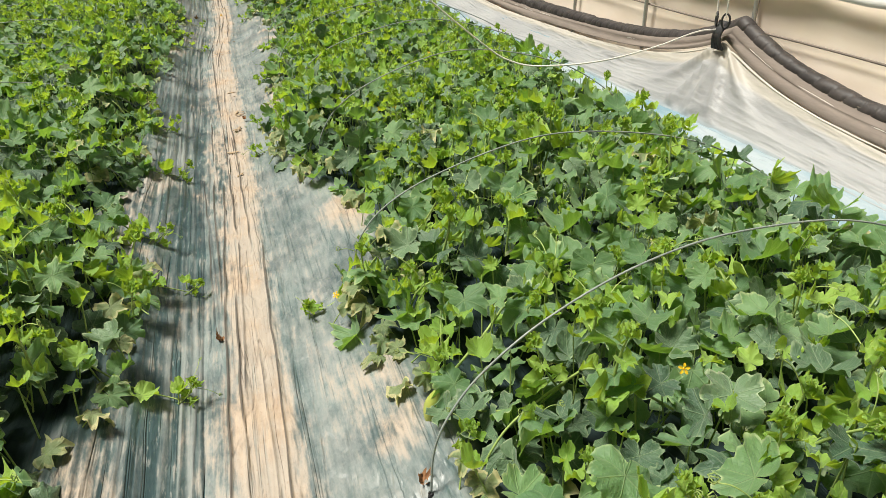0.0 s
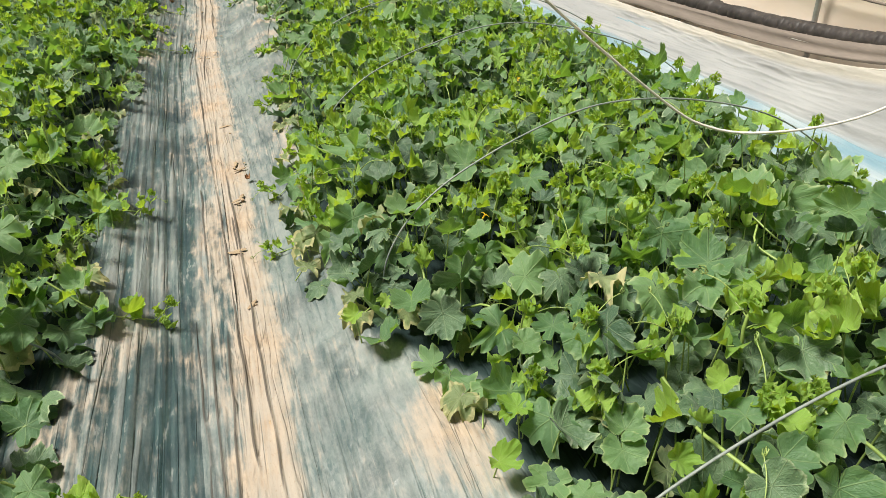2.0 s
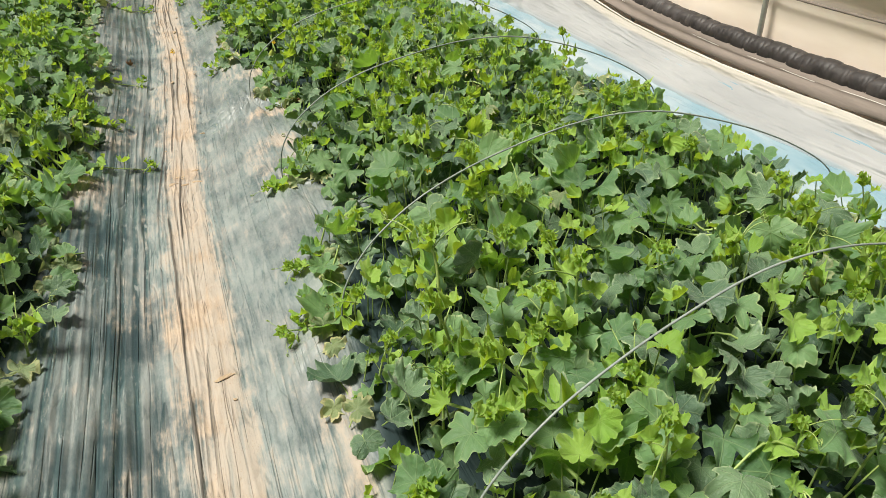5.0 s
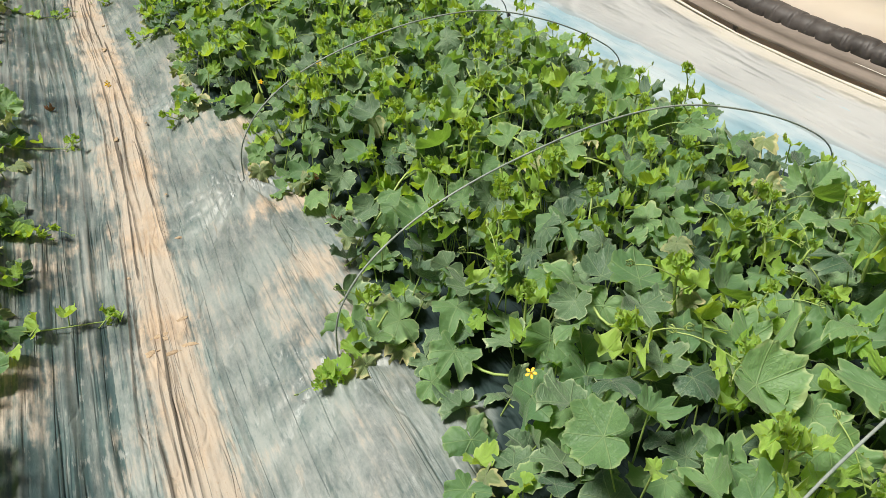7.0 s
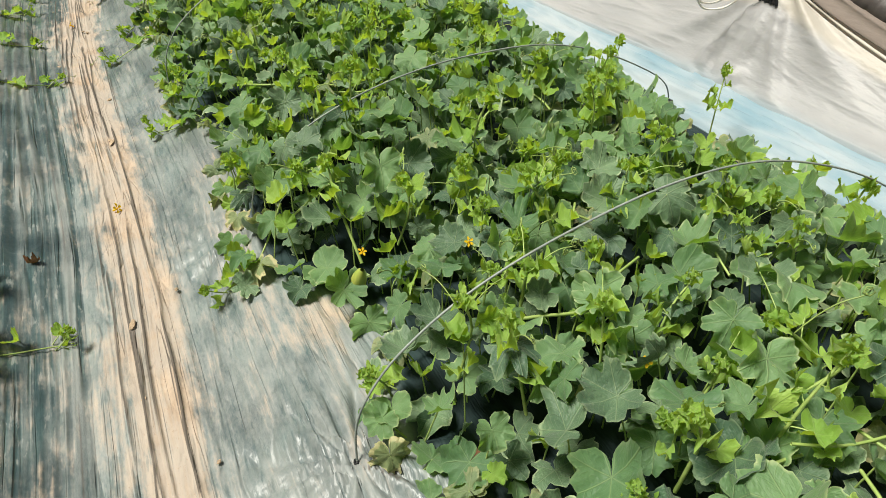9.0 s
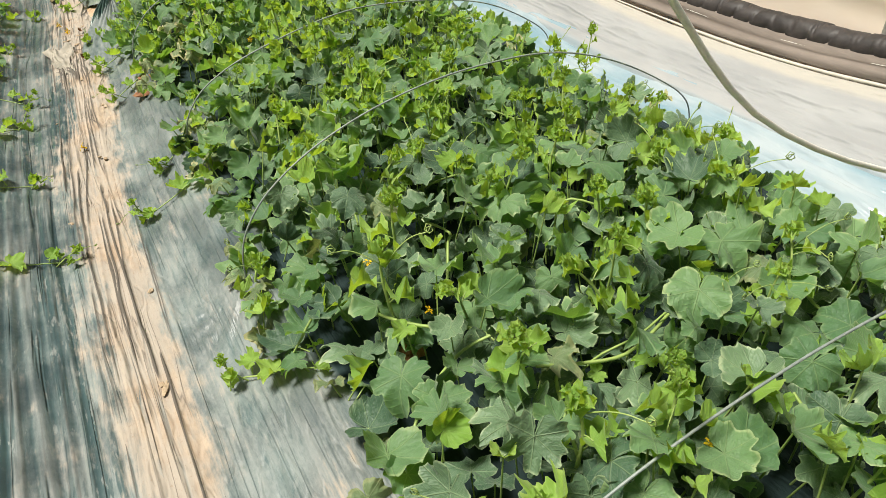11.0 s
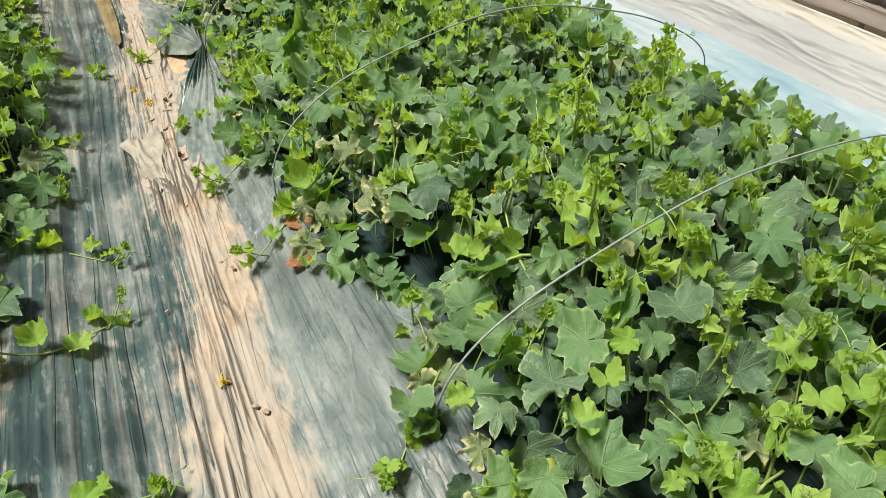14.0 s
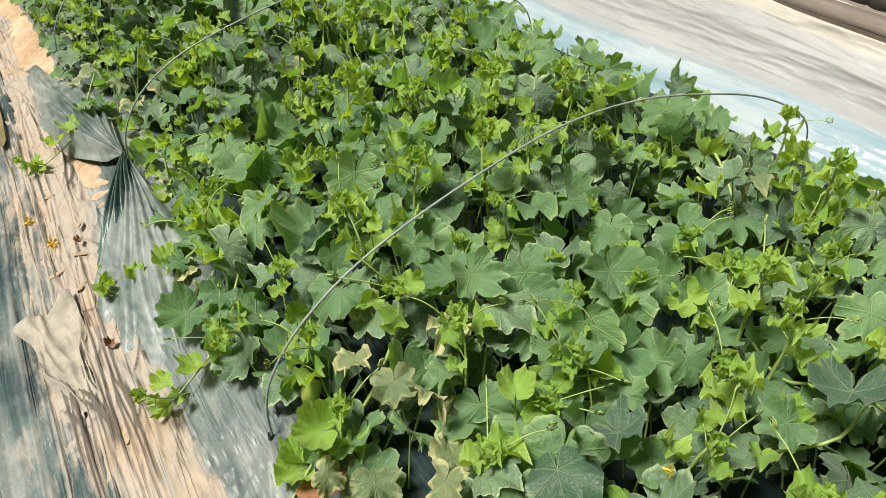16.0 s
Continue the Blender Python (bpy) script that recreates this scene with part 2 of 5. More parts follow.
    sandy = k.mix(k.mapr(k.math("ADD", cloud, k.math("MULTIPLY", streak, 0.4)), 0.52, 0.78, 0.0, 0.75), sandy, (0.36, 0.325, 0.28))
    sandy = k.mix(k.mapr(speck, 0.58, 0.72, 0.0, 0.50), sandy, (0.27, 0.19, 0.13))
    # cracks in the sand, with their shade put into its colour
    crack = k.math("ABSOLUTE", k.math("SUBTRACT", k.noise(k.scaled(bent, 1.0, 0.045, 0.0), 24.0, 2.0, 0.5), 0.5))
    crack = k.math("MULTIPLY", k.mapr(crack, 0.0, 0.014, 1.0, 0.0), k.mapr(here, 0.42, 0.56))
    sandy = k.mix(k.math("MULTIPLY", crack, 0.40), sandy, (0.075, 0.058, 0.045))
    worn = k.math("MULTIPLY", worn, k.math("SUBTRACT", 1.0, k.math("MULTIPLY", line, 0.45)))
    # the near-black paints the shade below the leaves
    base = k.mix(k.math("MULTIPLY", clean_and_shaded, 0.7), k.mix(worn, base, sandy), (0.010, 0.014, 0.013))
    # shade of the folds, painted dark brown into the film's colour
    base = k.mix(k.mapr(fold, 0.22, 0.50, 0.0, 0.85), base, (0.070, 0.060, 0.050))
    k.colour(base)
    k.put(k.bsdf.inputs["Specular IOR Level"], k.math("MULTIPLY_ADD", clean_and_shaded, -0.42, 0.5))
    k.put(k.bsdf.inputs["Roughness"], k.math("ADD", k.math("MULTIPLY", dust, 0.45), k.math("ADD", k.math("MULTIPLY_ADD", clean_and_shaded, 0.30, 0.27), k.math("MULTIPLY", worn, 0.55))))
    relief = k.math("ADD", k.math("MULTIPLY", blotch, 0.55), k.math("MULTIPLY", speck, 0.14))
    relief = k.math("ADD", relief, k.math("MULTIPLY", ribs, 0.15 + 0.9 * pleats))
    relief = k.math("ADD", relief, k.math("MULTIPLY", streak, 0.20 - 0.1 * pleats))
    relief = k.math("SUBTRACT", relief, k.math("MULTIPLY", k.mapr(crinkle, 0.0, 0.07, 1.0, 0.0), 0.34 - 0.20 * pleats))
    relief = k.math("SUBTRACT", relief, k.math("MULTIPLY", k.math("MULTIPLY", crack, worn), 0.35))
    k.bump(k.math("SUBTRACT", relief, k.math("MULTIPLY", line, 0.25 + 0.35 * pleats)), 0.7, 0.009)
    return k.m


M["mulch_dark"] = mulch_material("dusty_mulch_film", 0.03, 0.42, 1.2, 1.0, 0.10)
M["mulch_light"] = mulch_material("pale_dusty_mulch_film", 0.10, 0.46, 1.5, 0.15, -0.05)
M["dusty_flap"] = plain("sand_caked_film", (0.19, 0.175, 0.145), (0.40, 0.36, 0.295), 0.75, 22, 0.8)
M["olive_soil"] = plain("olive_brown_soil", (0.13, 0.10, 0.045), (0.24, 0.19, 0.09), 0.95, 60, 0.6)


def sheet_material(name, a, b, share, rough, clear=None):
    """Plastic sheeting: cloudy folds that scatter light, gloss on top; towards its foot the sheet may clear up."""
    k = Mat(name, rough, spec=0.35)
    p = k.where()
    f = k.noise(k.scaled(p, 1.0, 0.28, 1.0), 7.0, 3.0, 0.55)
    g = k.noise(p, 60.0, 3.0)
    base = k.mix(k.mapr(f, 0.3, 0.7), a, b)
    if clear:
        up = k.n("ShaderNodeAttribute")
        up.attribute_name = "up"
        base = k.mix(k.mapr(k.math("ADD", up.outputs["Fac"], k.math("MULTIPLY", k.math("SUBTRACT", f, 0.5), 0.2)), 0.0, 0.20, 0.85, 0.0), base, clear)
        base = k.mix(k.mapr(k.math("ADD", up.outputs["Fac"], k.math("MULTIPLY", k.math("SUBTRACT", f, 0.5), 0.1)), 0.80, 0.90), base, (0.56, 0.53, 0.47))
    k.colour(base)
    h = k.noise(k.scaled(p, 1.0, 0.4, 1.0), 24.0, 3.0, 0.6)
    k.bump(k.math("ADD", k.math("ADD", f, k.math("MULTIPLY", h, 0.7)), k.math("MULTIPLY", g, 0.08)), 0.45, 0.016)
    k.thin(base, share)
    return k.m


M["blue_sheet"] = sheet_material("pale_blue_sheet", (0.23, 0.365, 0.44), (0.46, 0.525, 0.56), 0.22, 0.22)
M["white_sheet"] = sheet_material("milky_sheet", (0.40, 0.405, 0.41), (0.475, 0.48, 0.48), 0.3, 0.44, (0.36, 0.45, 0.50))
M["white_film"] = sheet_material("white_rolled_film", (0.60, 0.60, 0.58), (0.74, 0.73, 0.70), 0.3, 0.4)
# folded film; the dark end of its colour paints the gap's shade
M["edge_film"] = plain("folded_teal_film", (0.012, 0.030, 0.034), (0.34, 0.42, 0.44), 0.25, 30, 0.4, stretch=(1, 0.04, 1))
M["cream"] = plain("cream_hem", (0.46, 0.43, 0.37), (0.60, 0.56, 0.48), 0.7, 40, 0.2)

roof = Mat("clear_roof_film", 0.5)
roof.colour((0.8, 0.8, 0.8))
tp = roof.n("ShaderNodeBsdfTransparent")
mx = roof.n("ShaderNodeMixShader", i0=0.8)
roof.t.links.new(roof.bsdf.outputs[0], mx.inputs[1])
roof.t.links.new(tp.outputs[0], mx.inputs[2])
roof.t.links.new(mx.outputs[0], roof.out.inputs[0])
M["roof"] = roof.m


# ---- mesh kit ----
def arrays_mesh(name, verts, faces, materials, uv=None, rim=None, mat_index=None, smooth=True, sand=None):
    """A mesh from arrays of corners and of triangles or quads."""
    me = bpy.data.meshes.new(name)
    n, w = faces.shape
    me.vertices.add(len(verts))
    me.vertices.foreach_set("co", np.asarray(verts, np.float32).ravel())
    me.loops.add(n * w)
    me.loops.foreach_set("vertex_index", faces.astype(np.int32).ravel())
    me.polygons.add(n)
    me.polygons.foreach_set("loop_start", np.arange(0, n * w, w, dtype=np.int32))
    me.polygons.foreach_set("use_smooth", np.full(n, smooth))
    if mat_index is not None:
        me.polygons.foreach_set("material_index", mat_index.astype(np.int32))
    for title, data in (("leaf", uv), ("rim", rim)):
        if data is not None:
            layer = me.uv_layers.new(name=title)
            layer.data.foreach_set("uv", np.asarray(data, np.float32)[faces.ravel()].ravel())
    for title, data in (sand or {}).items():
        at = me.attributes.new(title, "FLOAT", "POINT")
        at.data.foreach_set("value", np.asarray(data, np.float32).ravel())
    for m in materials:
        me.materials.append(m)
    me.update(calc_edges=True)
    me.validate()
    return me


def part(name, data, parent, label="", m=None):
    ob = new(name, data)
    if parent is not None:
        ob.parent = parent
        base = parent
        away = Matrix.Identity(4)
        while base is not None:
            away = away @ base.matrix_basis.inverted()
            base = base.parent
        ob.matrix_basis = away @ (m or Matrix.Identity(4))
    elif m is not None:
        ob.matrix_basis = m
    return tagged(ob, label)


def empty(name, place, label, category, group="", kind=""):
    ob = new(name)
    ob.empty_display_size = 0.05
    ob.matrix_basis = Matrix.Translation(place)
    return tagged(ob, label, category, group, kind)


def tube(points, radius, sides=5, cap=True):
    """Corners and quads of a round rod along points; radius is one number or one for each point."""
    p = np.asarray(points, float)
    rad = np.broadcast_to(np.asarray(radius, float), (len(p),))
    way = np.gradient(p, axis=0)
    way /= np.linalg.norm(way, axis=1, keepdims=True) + 1e-9
    ref = np.array([0.31, 0.17, 0.93]) if abs(way[:, 2]).mean() < 0.8 else np.array([0.9, 0.3, 0.1])
    a = np.cross(way, ref)
    a /= np.linalg.norm(a, axis=1, keepdims=True) + 1e-9
    b = np.cross(way, a)
    t = np.arange(sides) * 2 * np.pi / sides
    v = p[:, None] + rad[:, None, None] * (np.cos(t)[None, :, None] * a[:, None] + np.sin(t)[None, :, None] * b[:, None])
    i, j = np.meshgrid(np.arange(len(p) - 1), np.arange(sides), indexing="ij")
    q = np.stack([i * sides + j, i * sides + (j + 1) % sides, (i + 1) * sides + (j + 1) % sides, (i + 1) * sides + j], -1).reshape(-1, 4)
    return v.reshape(-1, 3), q


def joined(pieces):
    """One set of corners and faces out of several with faces of the same width."""
    vs, fs, n = [], [], 0
    for v, f in pieces:
        vs.append(v)
        fs.append(f + n)
        n += len(v)
    return np.concatenate(vs), np.concatenate(fs)


def smooth_curve(points, n):
    """n points on a soft curve through the given ones."""
    p = np.asarray(points, float)
    p = np.concatenate([[2 * p[0] - p[1]], p, [2 * p[-1] - p[-2]]])
    out = []
    for u in np.linspace(0, len(p) - 3 - 1e-6, n):
        i, f = int(u), u - int(u)
        a, b, c, d = p[i:i + 4]
        out.append(0.5 * (2 * b + (c - a) * f + (2 * a - 5 * b + 4 * c - d) * f * f + (3 * b - a - 3 * c + d) * f ** 3))
    return np.array(out)


def value_noise(x, y, seed=0):
    """Soft noise between -1 and 1 at arrays of places."""
    x, y = np.asarray(x, float), np.asarray(y, float)
    xi, yi = np.floor(x).astype(np.int64), np.floor(y).astype(np.int64)
    fx, fy = x - xi, y - yi
    fx, fy = fx * fx * (3 - 2 * fx), fy * fy * (3 - 2 * fy)

    def h(a, b):
        k = (a * 374761393 + b * 668265263 + seed * 982451653) & 0x7FFFFFFF
        k = ((k ^ (k >> 13)) * 1274126177) & 0x7FFFFFFF
        return ((k ^ (k >> 16)) & 0xFFFF) / 32767.5 - 1

    return (h(xi, yi) * (1 - fx) + h(xi + 1, yi) * fx) * (1 - fy) + (h(xi, yi + 1) * (1 - fx) + h(xi + 1, yi + 1) * fx) * fy


def soft(x):
    x = np.clip(x, 0, 1)
    return x * x * (3 - 2 * x)


# ---- plan ----
Y0, Y1 = -1.0, 16.5                             # the stretch of beds that is built
# each hoop: y of its foot by the path, bow along the bed, height, x of both feet, and how far the other foot lies ahead
HOOP_ROWS = [(0.2, 0.05, 0.57, 0.375, 2.14, 0.0), (1.075, 0.09, 0.579, 0.345, 2.16, 0.05), (2.085, 0.065, 0.515, 0.36, 2.15, -0.03), (3.14, 0.063, 0.594, 0.39, 2.08, 0.03),
             (4.215, 0.125, 0.55, 0.395, 2.20, 0.02), (5.05, 0.11, 0.565, 0.382, 2.22, 0.0), (6.10, 0.02, 0.563, 0.387, 2.18, -0.04), (7.11, 0.019, 0.548, 0.395, 2.115, -0.017),
             (8.09, 0.0, 0.50, 0.43, 2.13, 0.0), (9.29, 0.008, 0.584, 0.37, 2.13, 0.05), (10.25, -0.03, 0.515, 0.405, 2.20, 0.09), (11.335, 0.036, 0.53, 0.36, 2.18, -0.023),
             (12.56, -0.05, 0.55, 0.40, 2.11, 0.0), (13.6, 0.04, 0.56, 0.38, 2.13, 0.0), (14.6, -0.04, 0.56, 0.38, 2.13, 0.0)]
HOOPS = [row[0] for row in HOOP_ROWS]
FOOT_L, FOOT_R = 0.375, 2.11
# where the leaves of the two beds end towards the path: y, x
EDGE_R = [(-1, .40), (1.25, .39), (1.6, .33), (1.9, .24), (2.2, .42), (2.75, .46), (3.05, .24), (3.7, .19), (4.2, .24), (4.9, .29), (5.5, .40),
          (5.75, .56), (6.0, .42), (6.4, .48), (6.65, .60), (6.95, .45), (7.2, .44), (7.5, .56), (7.8, .32), (8.2, .34), (8.6, .42), (9.0, .33),
          (9.35, .36), (9.6, .42), (9.9, .36), (10.3, .40), (10.65, .50), (10.9, .31), (11.3, .38), (11.7, .31), (12.2, .38), (12.6, .46), (12.95, .41), (13.5, .37), (17, .36)]
EDGE_L = [(-1, -.45), (1.4, -.47), (1.75, -.33), (2.2, -.31), (2.7, -.48), (2.95, -.50), (3.4, -.36), (3.75, -.47), (4.0, -.40), (5.05, -.46),
          (5.7, -.39), (6.2, -.44), (6.65, -.36), (7.1, -.34), (7.5, -.37), (8.0, -.32), (8.6, -.45), (9.4, -.45), (9.9, -.40), (10.4, -.42),
          (10.85, -.45), (11.3, -.42), (11.6, -.33), (11.85, -.28), (12.3, -.27), (12.9, -.22), (13.5, -.28), (17, -.4)]


def edge_r(y):
    return np.interp(y, *np.array(EDGE_R).T)


def edge_l(y):
    return np.interp(y, *np.array(EDGE_L).T)


def bed_height(x):
    """The ground under the film: a shallow path between two low beds."""
    x = np.asarray(x, float)
    right = 0.10 * soft((x - 0.12) / 0.30) - 0.05 * soft((x - 2.0) / 0.25)
    left = 0.10 * soft((-x - 0.16) / 0.30)
    return right + left


def canopy(x, y):
    """The height of the leaves' upper surface over the right bed, or mirrored over the left one."""
    d = np.where(x > 0, x - edge_r(y), edge_l(y) - x)
    far = np.where(x > 0, 2.10 - 0.06 * soft((y - 5) / 1.5) - 0.05 * soft((y - 6) / 1.0) - x, 9.0)
    top = 0.115 + (0.255 - 0.035 * np.exp(-((y - 6.4) / 0.8) ** 2)) * soft(d / 0.36 + 0.10) - 0.15 * soft(1 - far / 0.40)
    return top + 0.040 * value_noise(x * 3.1, y * 3.1, 4) + 0.022 * value_noise(x * 8, y * 8, 5)


# ---- ground, film, walls ----
def grid_mesh(name, xs, ys, z, material, sand=None, shifted=None):
    X, Y = np.meshgrid(xs, ys)
    X = X if shifted is None else shifted
    v = np.stack([X, Y, z], -1).reshape(-1, 3)
    i, j = np.meshgrid(np.arange(len(ys) - 1), np.arange(len(xs) - 1), indexing="ij")
    w = len(xs)
    f = np.stack([i * w + j, i * w + j + 1, (i + 1) * w + j + 1, (i + 1) * w + j], -1).reshape(-1, 4)
    return arrays_mesh(name, v, f, [material], sand=sand)


xs = np.concatenate([np.linspace(-30, -3, 8), np.linspace(-2.6, 3.0, 90), np.linspace(4, 30, 8)])
ys = np.concatenate([np.linspace(-30, -2, 8), np.linspace(-1.5, 17, 120), np.linspace(18, 45, 8)])
X, Y = np.meshgrid(xs, ys)
near = (np.abs(X) < 2.8) & (Y > -2) & (Y < 17.5)
Z = np.where(near, bed_height(X) - 0.035 + 0.006 * value_noise(X * 9, Y * 9, 1), -0.035)
tagged(new("ground", grid_mesh("ground", xs, ys, Z, M["soil"])), "bare sandy soil under the greenhouse", "soil", kind="structure")


def pinch(X, Y, px, py, reach, folds, height, seed):
    """Folds that run together where a hoop foot nails the film down."""
    dx, dy = X - px, Y - py
    r, a = np.hypot(dx, dy), np.arctan2(dy, dx)
    fade = np.exp(-((r / reach) ** 2)) * soft(r / 0.03)
    wave = np.abs(np.sin(a * folds / 2 + seed + 0.8 * value_noise(a * 2 + seed, r * 6, seed))) ** 0.7
    return fade * height * (wave - 0.35) - 0.012 * np.exp(-((r / 0.03) ** 2))


# the way of the sandy strip: y, x
MIDDLE = [(-1, .0), (1.3, -.013), (4.5, -.004), (5.6, -.012), (6.2, -.018), (6.7, -.005), (7.3, .018), (7.9, .036), (8.4, .05), (8.9, .048), (9.5, .032), (10.2, .025), (10.8, .04), (11.5, .07), (12.1, .08), (13, .145), (14, .17), (17, .18)]


def path_middle(y):
    t = np.array(MIDDLE).T
    y = np.asarray(y, float)
    return sum(np.interp(y + o, t[0], t[1]) for o in (-0.3, -0.1, 0.1, 0.3)) / 4


def path_shift(across, y):
    """The strip's sideways wander, which fades out towards the beds."""
    return path_middle(y) * (1 - soft((np.abs(across) - 0.12) / 0.35))


def ridge_lines(X, Y, lines, width):
    """Standing folds: each line has its start, end, place across, slope and height."""
    out = np.zeros_like(X)
    for k, (y0, y1, x0, slope, h) in enumerate(lines):
        at = x0 + slope * (Y - y0) + 0.010 * value_noise(Y * 1.3 + 7 * k, Y * 0, 300 + k) + 0.0035 * value_noise(Y * 7 + 3 * k, Y * 0, 400 + k)
        ends = soft((Y - y0) / 0.12) * soft((y1 - Y) / 0.12)
        out = np.maximum(out, h * ends * np.exp(-(((X - at) / (width * (0.7 + 0.5 * h))) ** 2)))
    return out


q = np.random.default_rng(21)
FOLDS = []
for k in range(52):
    y0 = q.uniform(Y0 - 0.5, Y1 - 0.3)
    FOLDS.append((y0, y0 + q.uniform(0.35, 2.4), q.normal(-0.025, 0.055), q.normal(0, 0.018), q.uniform(0.45, 1.0)))
for k in range(40):
    y0 = q.uniform(8.6, 13.8)
    FOLDS.append((y0, y0 + q.uniform(0.3, 1.3), q.normal(-0.02, 0.06), q.normal(0, 0.03), q.uniform(0.45, 0.95)))
FOLDS += [(1.2, 2.3, -0.05, 0.005, 1.1), (1.2, 3.4, -0.085, 0.01, 1.1), (2.6, 4.6, 0.03, -0.012, 1.1), (2.7, 6.2, -0.02, -0.015, 1.2), (5.9, 7.1, -0.03, 0.04, 1.1), (6.0, 7.2, -0.10, 0.02, 1.1),
          (7.2, 8.5, 0.00, 0.0, 1.1), (7.2, 9.3, 0.055, 0.0, 1.1), (9.1, 10.6, -0.07, 0.02, 1.1), (9.1, 10.4, 0.02, 0.0, 1.1), (10.3, 11.4, -0.09, -0.005, 1.2), (11.2, 12.3, -0.11, 0.01, 1.1), (12.2, 14.6, -0.12, 0.0, 1.2)]
CREASES = []                                     # short crumples: middle, half length, direction, height
for k in range(110):
    CREASES.append((q.normal(0.06, 0.08), q.uniform(10.8, 14.2), q.uniform(0.03, 0.16), q.normal(1.45, 0.45), q.uniform(0.30, 0.75)))
CREASES += [(0.06, 12.08, 0.13, 0.18, 0.9), (0.12, 12.20, 0.10, 0.9, 0.9), (0.0, 11.7, 0.16, 1.75, 0.9)]

# film of the right bed: it runs from the middle of the path up under the leaves
xs = np.concatenate([np.arange(-0.15, 0.20, 0.0030), np.arange(0.20, 0.62, 0.0065), np.linspace(0.64, 2.12, 50)])
ys = np.arange(Y0, Y1, 0.014)
A, Y = np.meshgrid(xs, ys)
X = A + path_shift(A, Y)
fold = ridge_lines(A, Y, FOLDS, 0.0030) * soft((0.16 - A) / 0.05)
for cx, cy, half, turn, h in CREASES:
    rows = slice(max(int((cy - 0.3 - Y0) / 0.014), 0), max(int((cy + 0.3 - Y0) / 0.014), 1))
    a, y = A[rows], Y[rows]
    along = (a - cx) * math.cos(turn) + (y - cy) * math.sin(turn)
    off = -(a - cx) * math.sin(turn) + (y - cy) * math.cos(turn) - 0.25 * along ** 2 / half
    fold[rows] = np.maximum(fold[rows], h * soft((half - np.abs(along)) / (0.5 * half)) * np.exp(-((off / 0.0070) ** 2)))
rays = np.zeros_like(A)
for k, hy in enumerate(HOOPS):
    strong = 1.0 if k in (7, 8, 11, 12) else 0.55
    for n in range(9):
        turn, far = radians(q.uniform(150, 345) if n < 7 else q.uniform(20, 150)), q.uniform(0.12, 0.42) * strong
        dx, dy = X - HOOP_ROWS[k][3], Y - hy
        along = dx * math.cos(turn) + dy * math.sin(turn)
        off = -dx * math.sin(turn) + dy * math.cos(turn) + 0.02 * np.sin(along * 9 + n)
        near = (np.abs(dx) < 0.5) & (np.abs(dy) < 0.5)
        rays = np.maximum(rays, np.where(near, strong * q.uniform(0.55, 1.0) * soft(along / 0.02) * soft((far - along) / (0.6 * far)) * np.exp(-((off / (0.004 + 0.018 * np.maximum(along, 0))) ** 2)), 0))
ripple = value_noise(A * 42 + 1.6 * value_noise(A * 2, Y * 0.8, 8), Y * 0.55, 11)
crease = 1 - np.abs(value_noise(A * 30 + 1.2 * value_noise(A * 3, Y * 1.4, 9), Y * 0.8, 12))
Z = bed_height(A) + 0.004
trod = np.exp(-((A - 0.02) / 0.10) ** 2)
Z += trod * (0.003 * crease ** 4 + 0.002 * ripple) + (1 - trod) * (0.0030 * ripple + 0.0045 * crease ** 6)
Z += 0.004 * value_noise(X * 6, Y * 5, 14) + 0.010 * value_noise(X * 2.2, Y * 1.1, 15)
Z += (0.010 + 0.006 * soft((Y - 11) / 0.8)) * fold + 0.016 * rays
# painted shade of the radial folds, one column to the side
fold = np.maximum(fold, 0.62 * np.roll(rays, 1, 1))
Z += soft((Y - 11.0) / 0.8) * np.exp(-((A - 0.03) / 0.15) ** 2) * 0.011 * (1 - np.abs(value_noise(X * 7 + Y * 1.5, Y * 3.5 + X * 4, 16))) ** 5
for k, hy in enumerate(HOOPS):
    big = 1.0 if hy > 12 else (0.95 if k in (7, 8) else 0.45)
    if 12.3 < hy < 13:
        Z += pinch(X, Y, HOOP_ROWS[k][3], hy, 0.20, 15, 0.030, k)
    else:
        Z += pinch(X, Y, HOOP_ROWS[k][3], hy, 0.13 + 0.13 * big, 15, 0.028 * big + 0.006, k)
Z -= 0.022 * soft((-0.080 - A) / 0.05) * soft((Y - 10.6) / 0.6)
lip = soft((-0.105 + 0.02 * value_noise(Y * 1.3, Y * 0, 18) - A) / 0.05)
Z += 0.006 * (1 - lip)
wide = 1 + 0.22 * value_noise(Y * 0.9, Y * 0 + 3, 19) + 0.50 * soft((Y - 10.0) / 1.5)
d = A - 0.025 - 0.02 * soft((Y - 10.0) / 1.5)
sand = 1.10 * np.exp(-np.abs(d / (np.where(d > 0, 0.074, 0.120) * wide)) ** 2.2)
patch = soft((X - edge_r(Y) + 0.24) / 0.12) * soft((edge_r(Y) + 0.10 - X) / 0.08) * (0.02 + (0.75 - 0.45 * soft((Y - 7) / 1.5)) * value_noise(X * 2.6, Y * 2.6, 21))
for px, py, rx, ry in [(0.50, 6.89, 0.15, 0.08), (0.46, 6.49, 0.14, 0.10), (0.44, 7.56, 0.10, 0.10), (0.42, 2.62, 0.10, 0.18), (0.33, 1.32, 0.08, 0.12)]:
    patch = np.maximum(patch, 0.66 * np.exp(-(((X - px) / rx) ** 2 + ((Y - py) / ry) ** 2) ** 2))
sand = np.maximum(sand, 0.95 * np.clip(patch, 0, 1))
# far below zero under the leaves, where shade is painted on the film
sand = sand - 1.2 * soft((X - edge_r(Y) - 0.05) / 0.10)
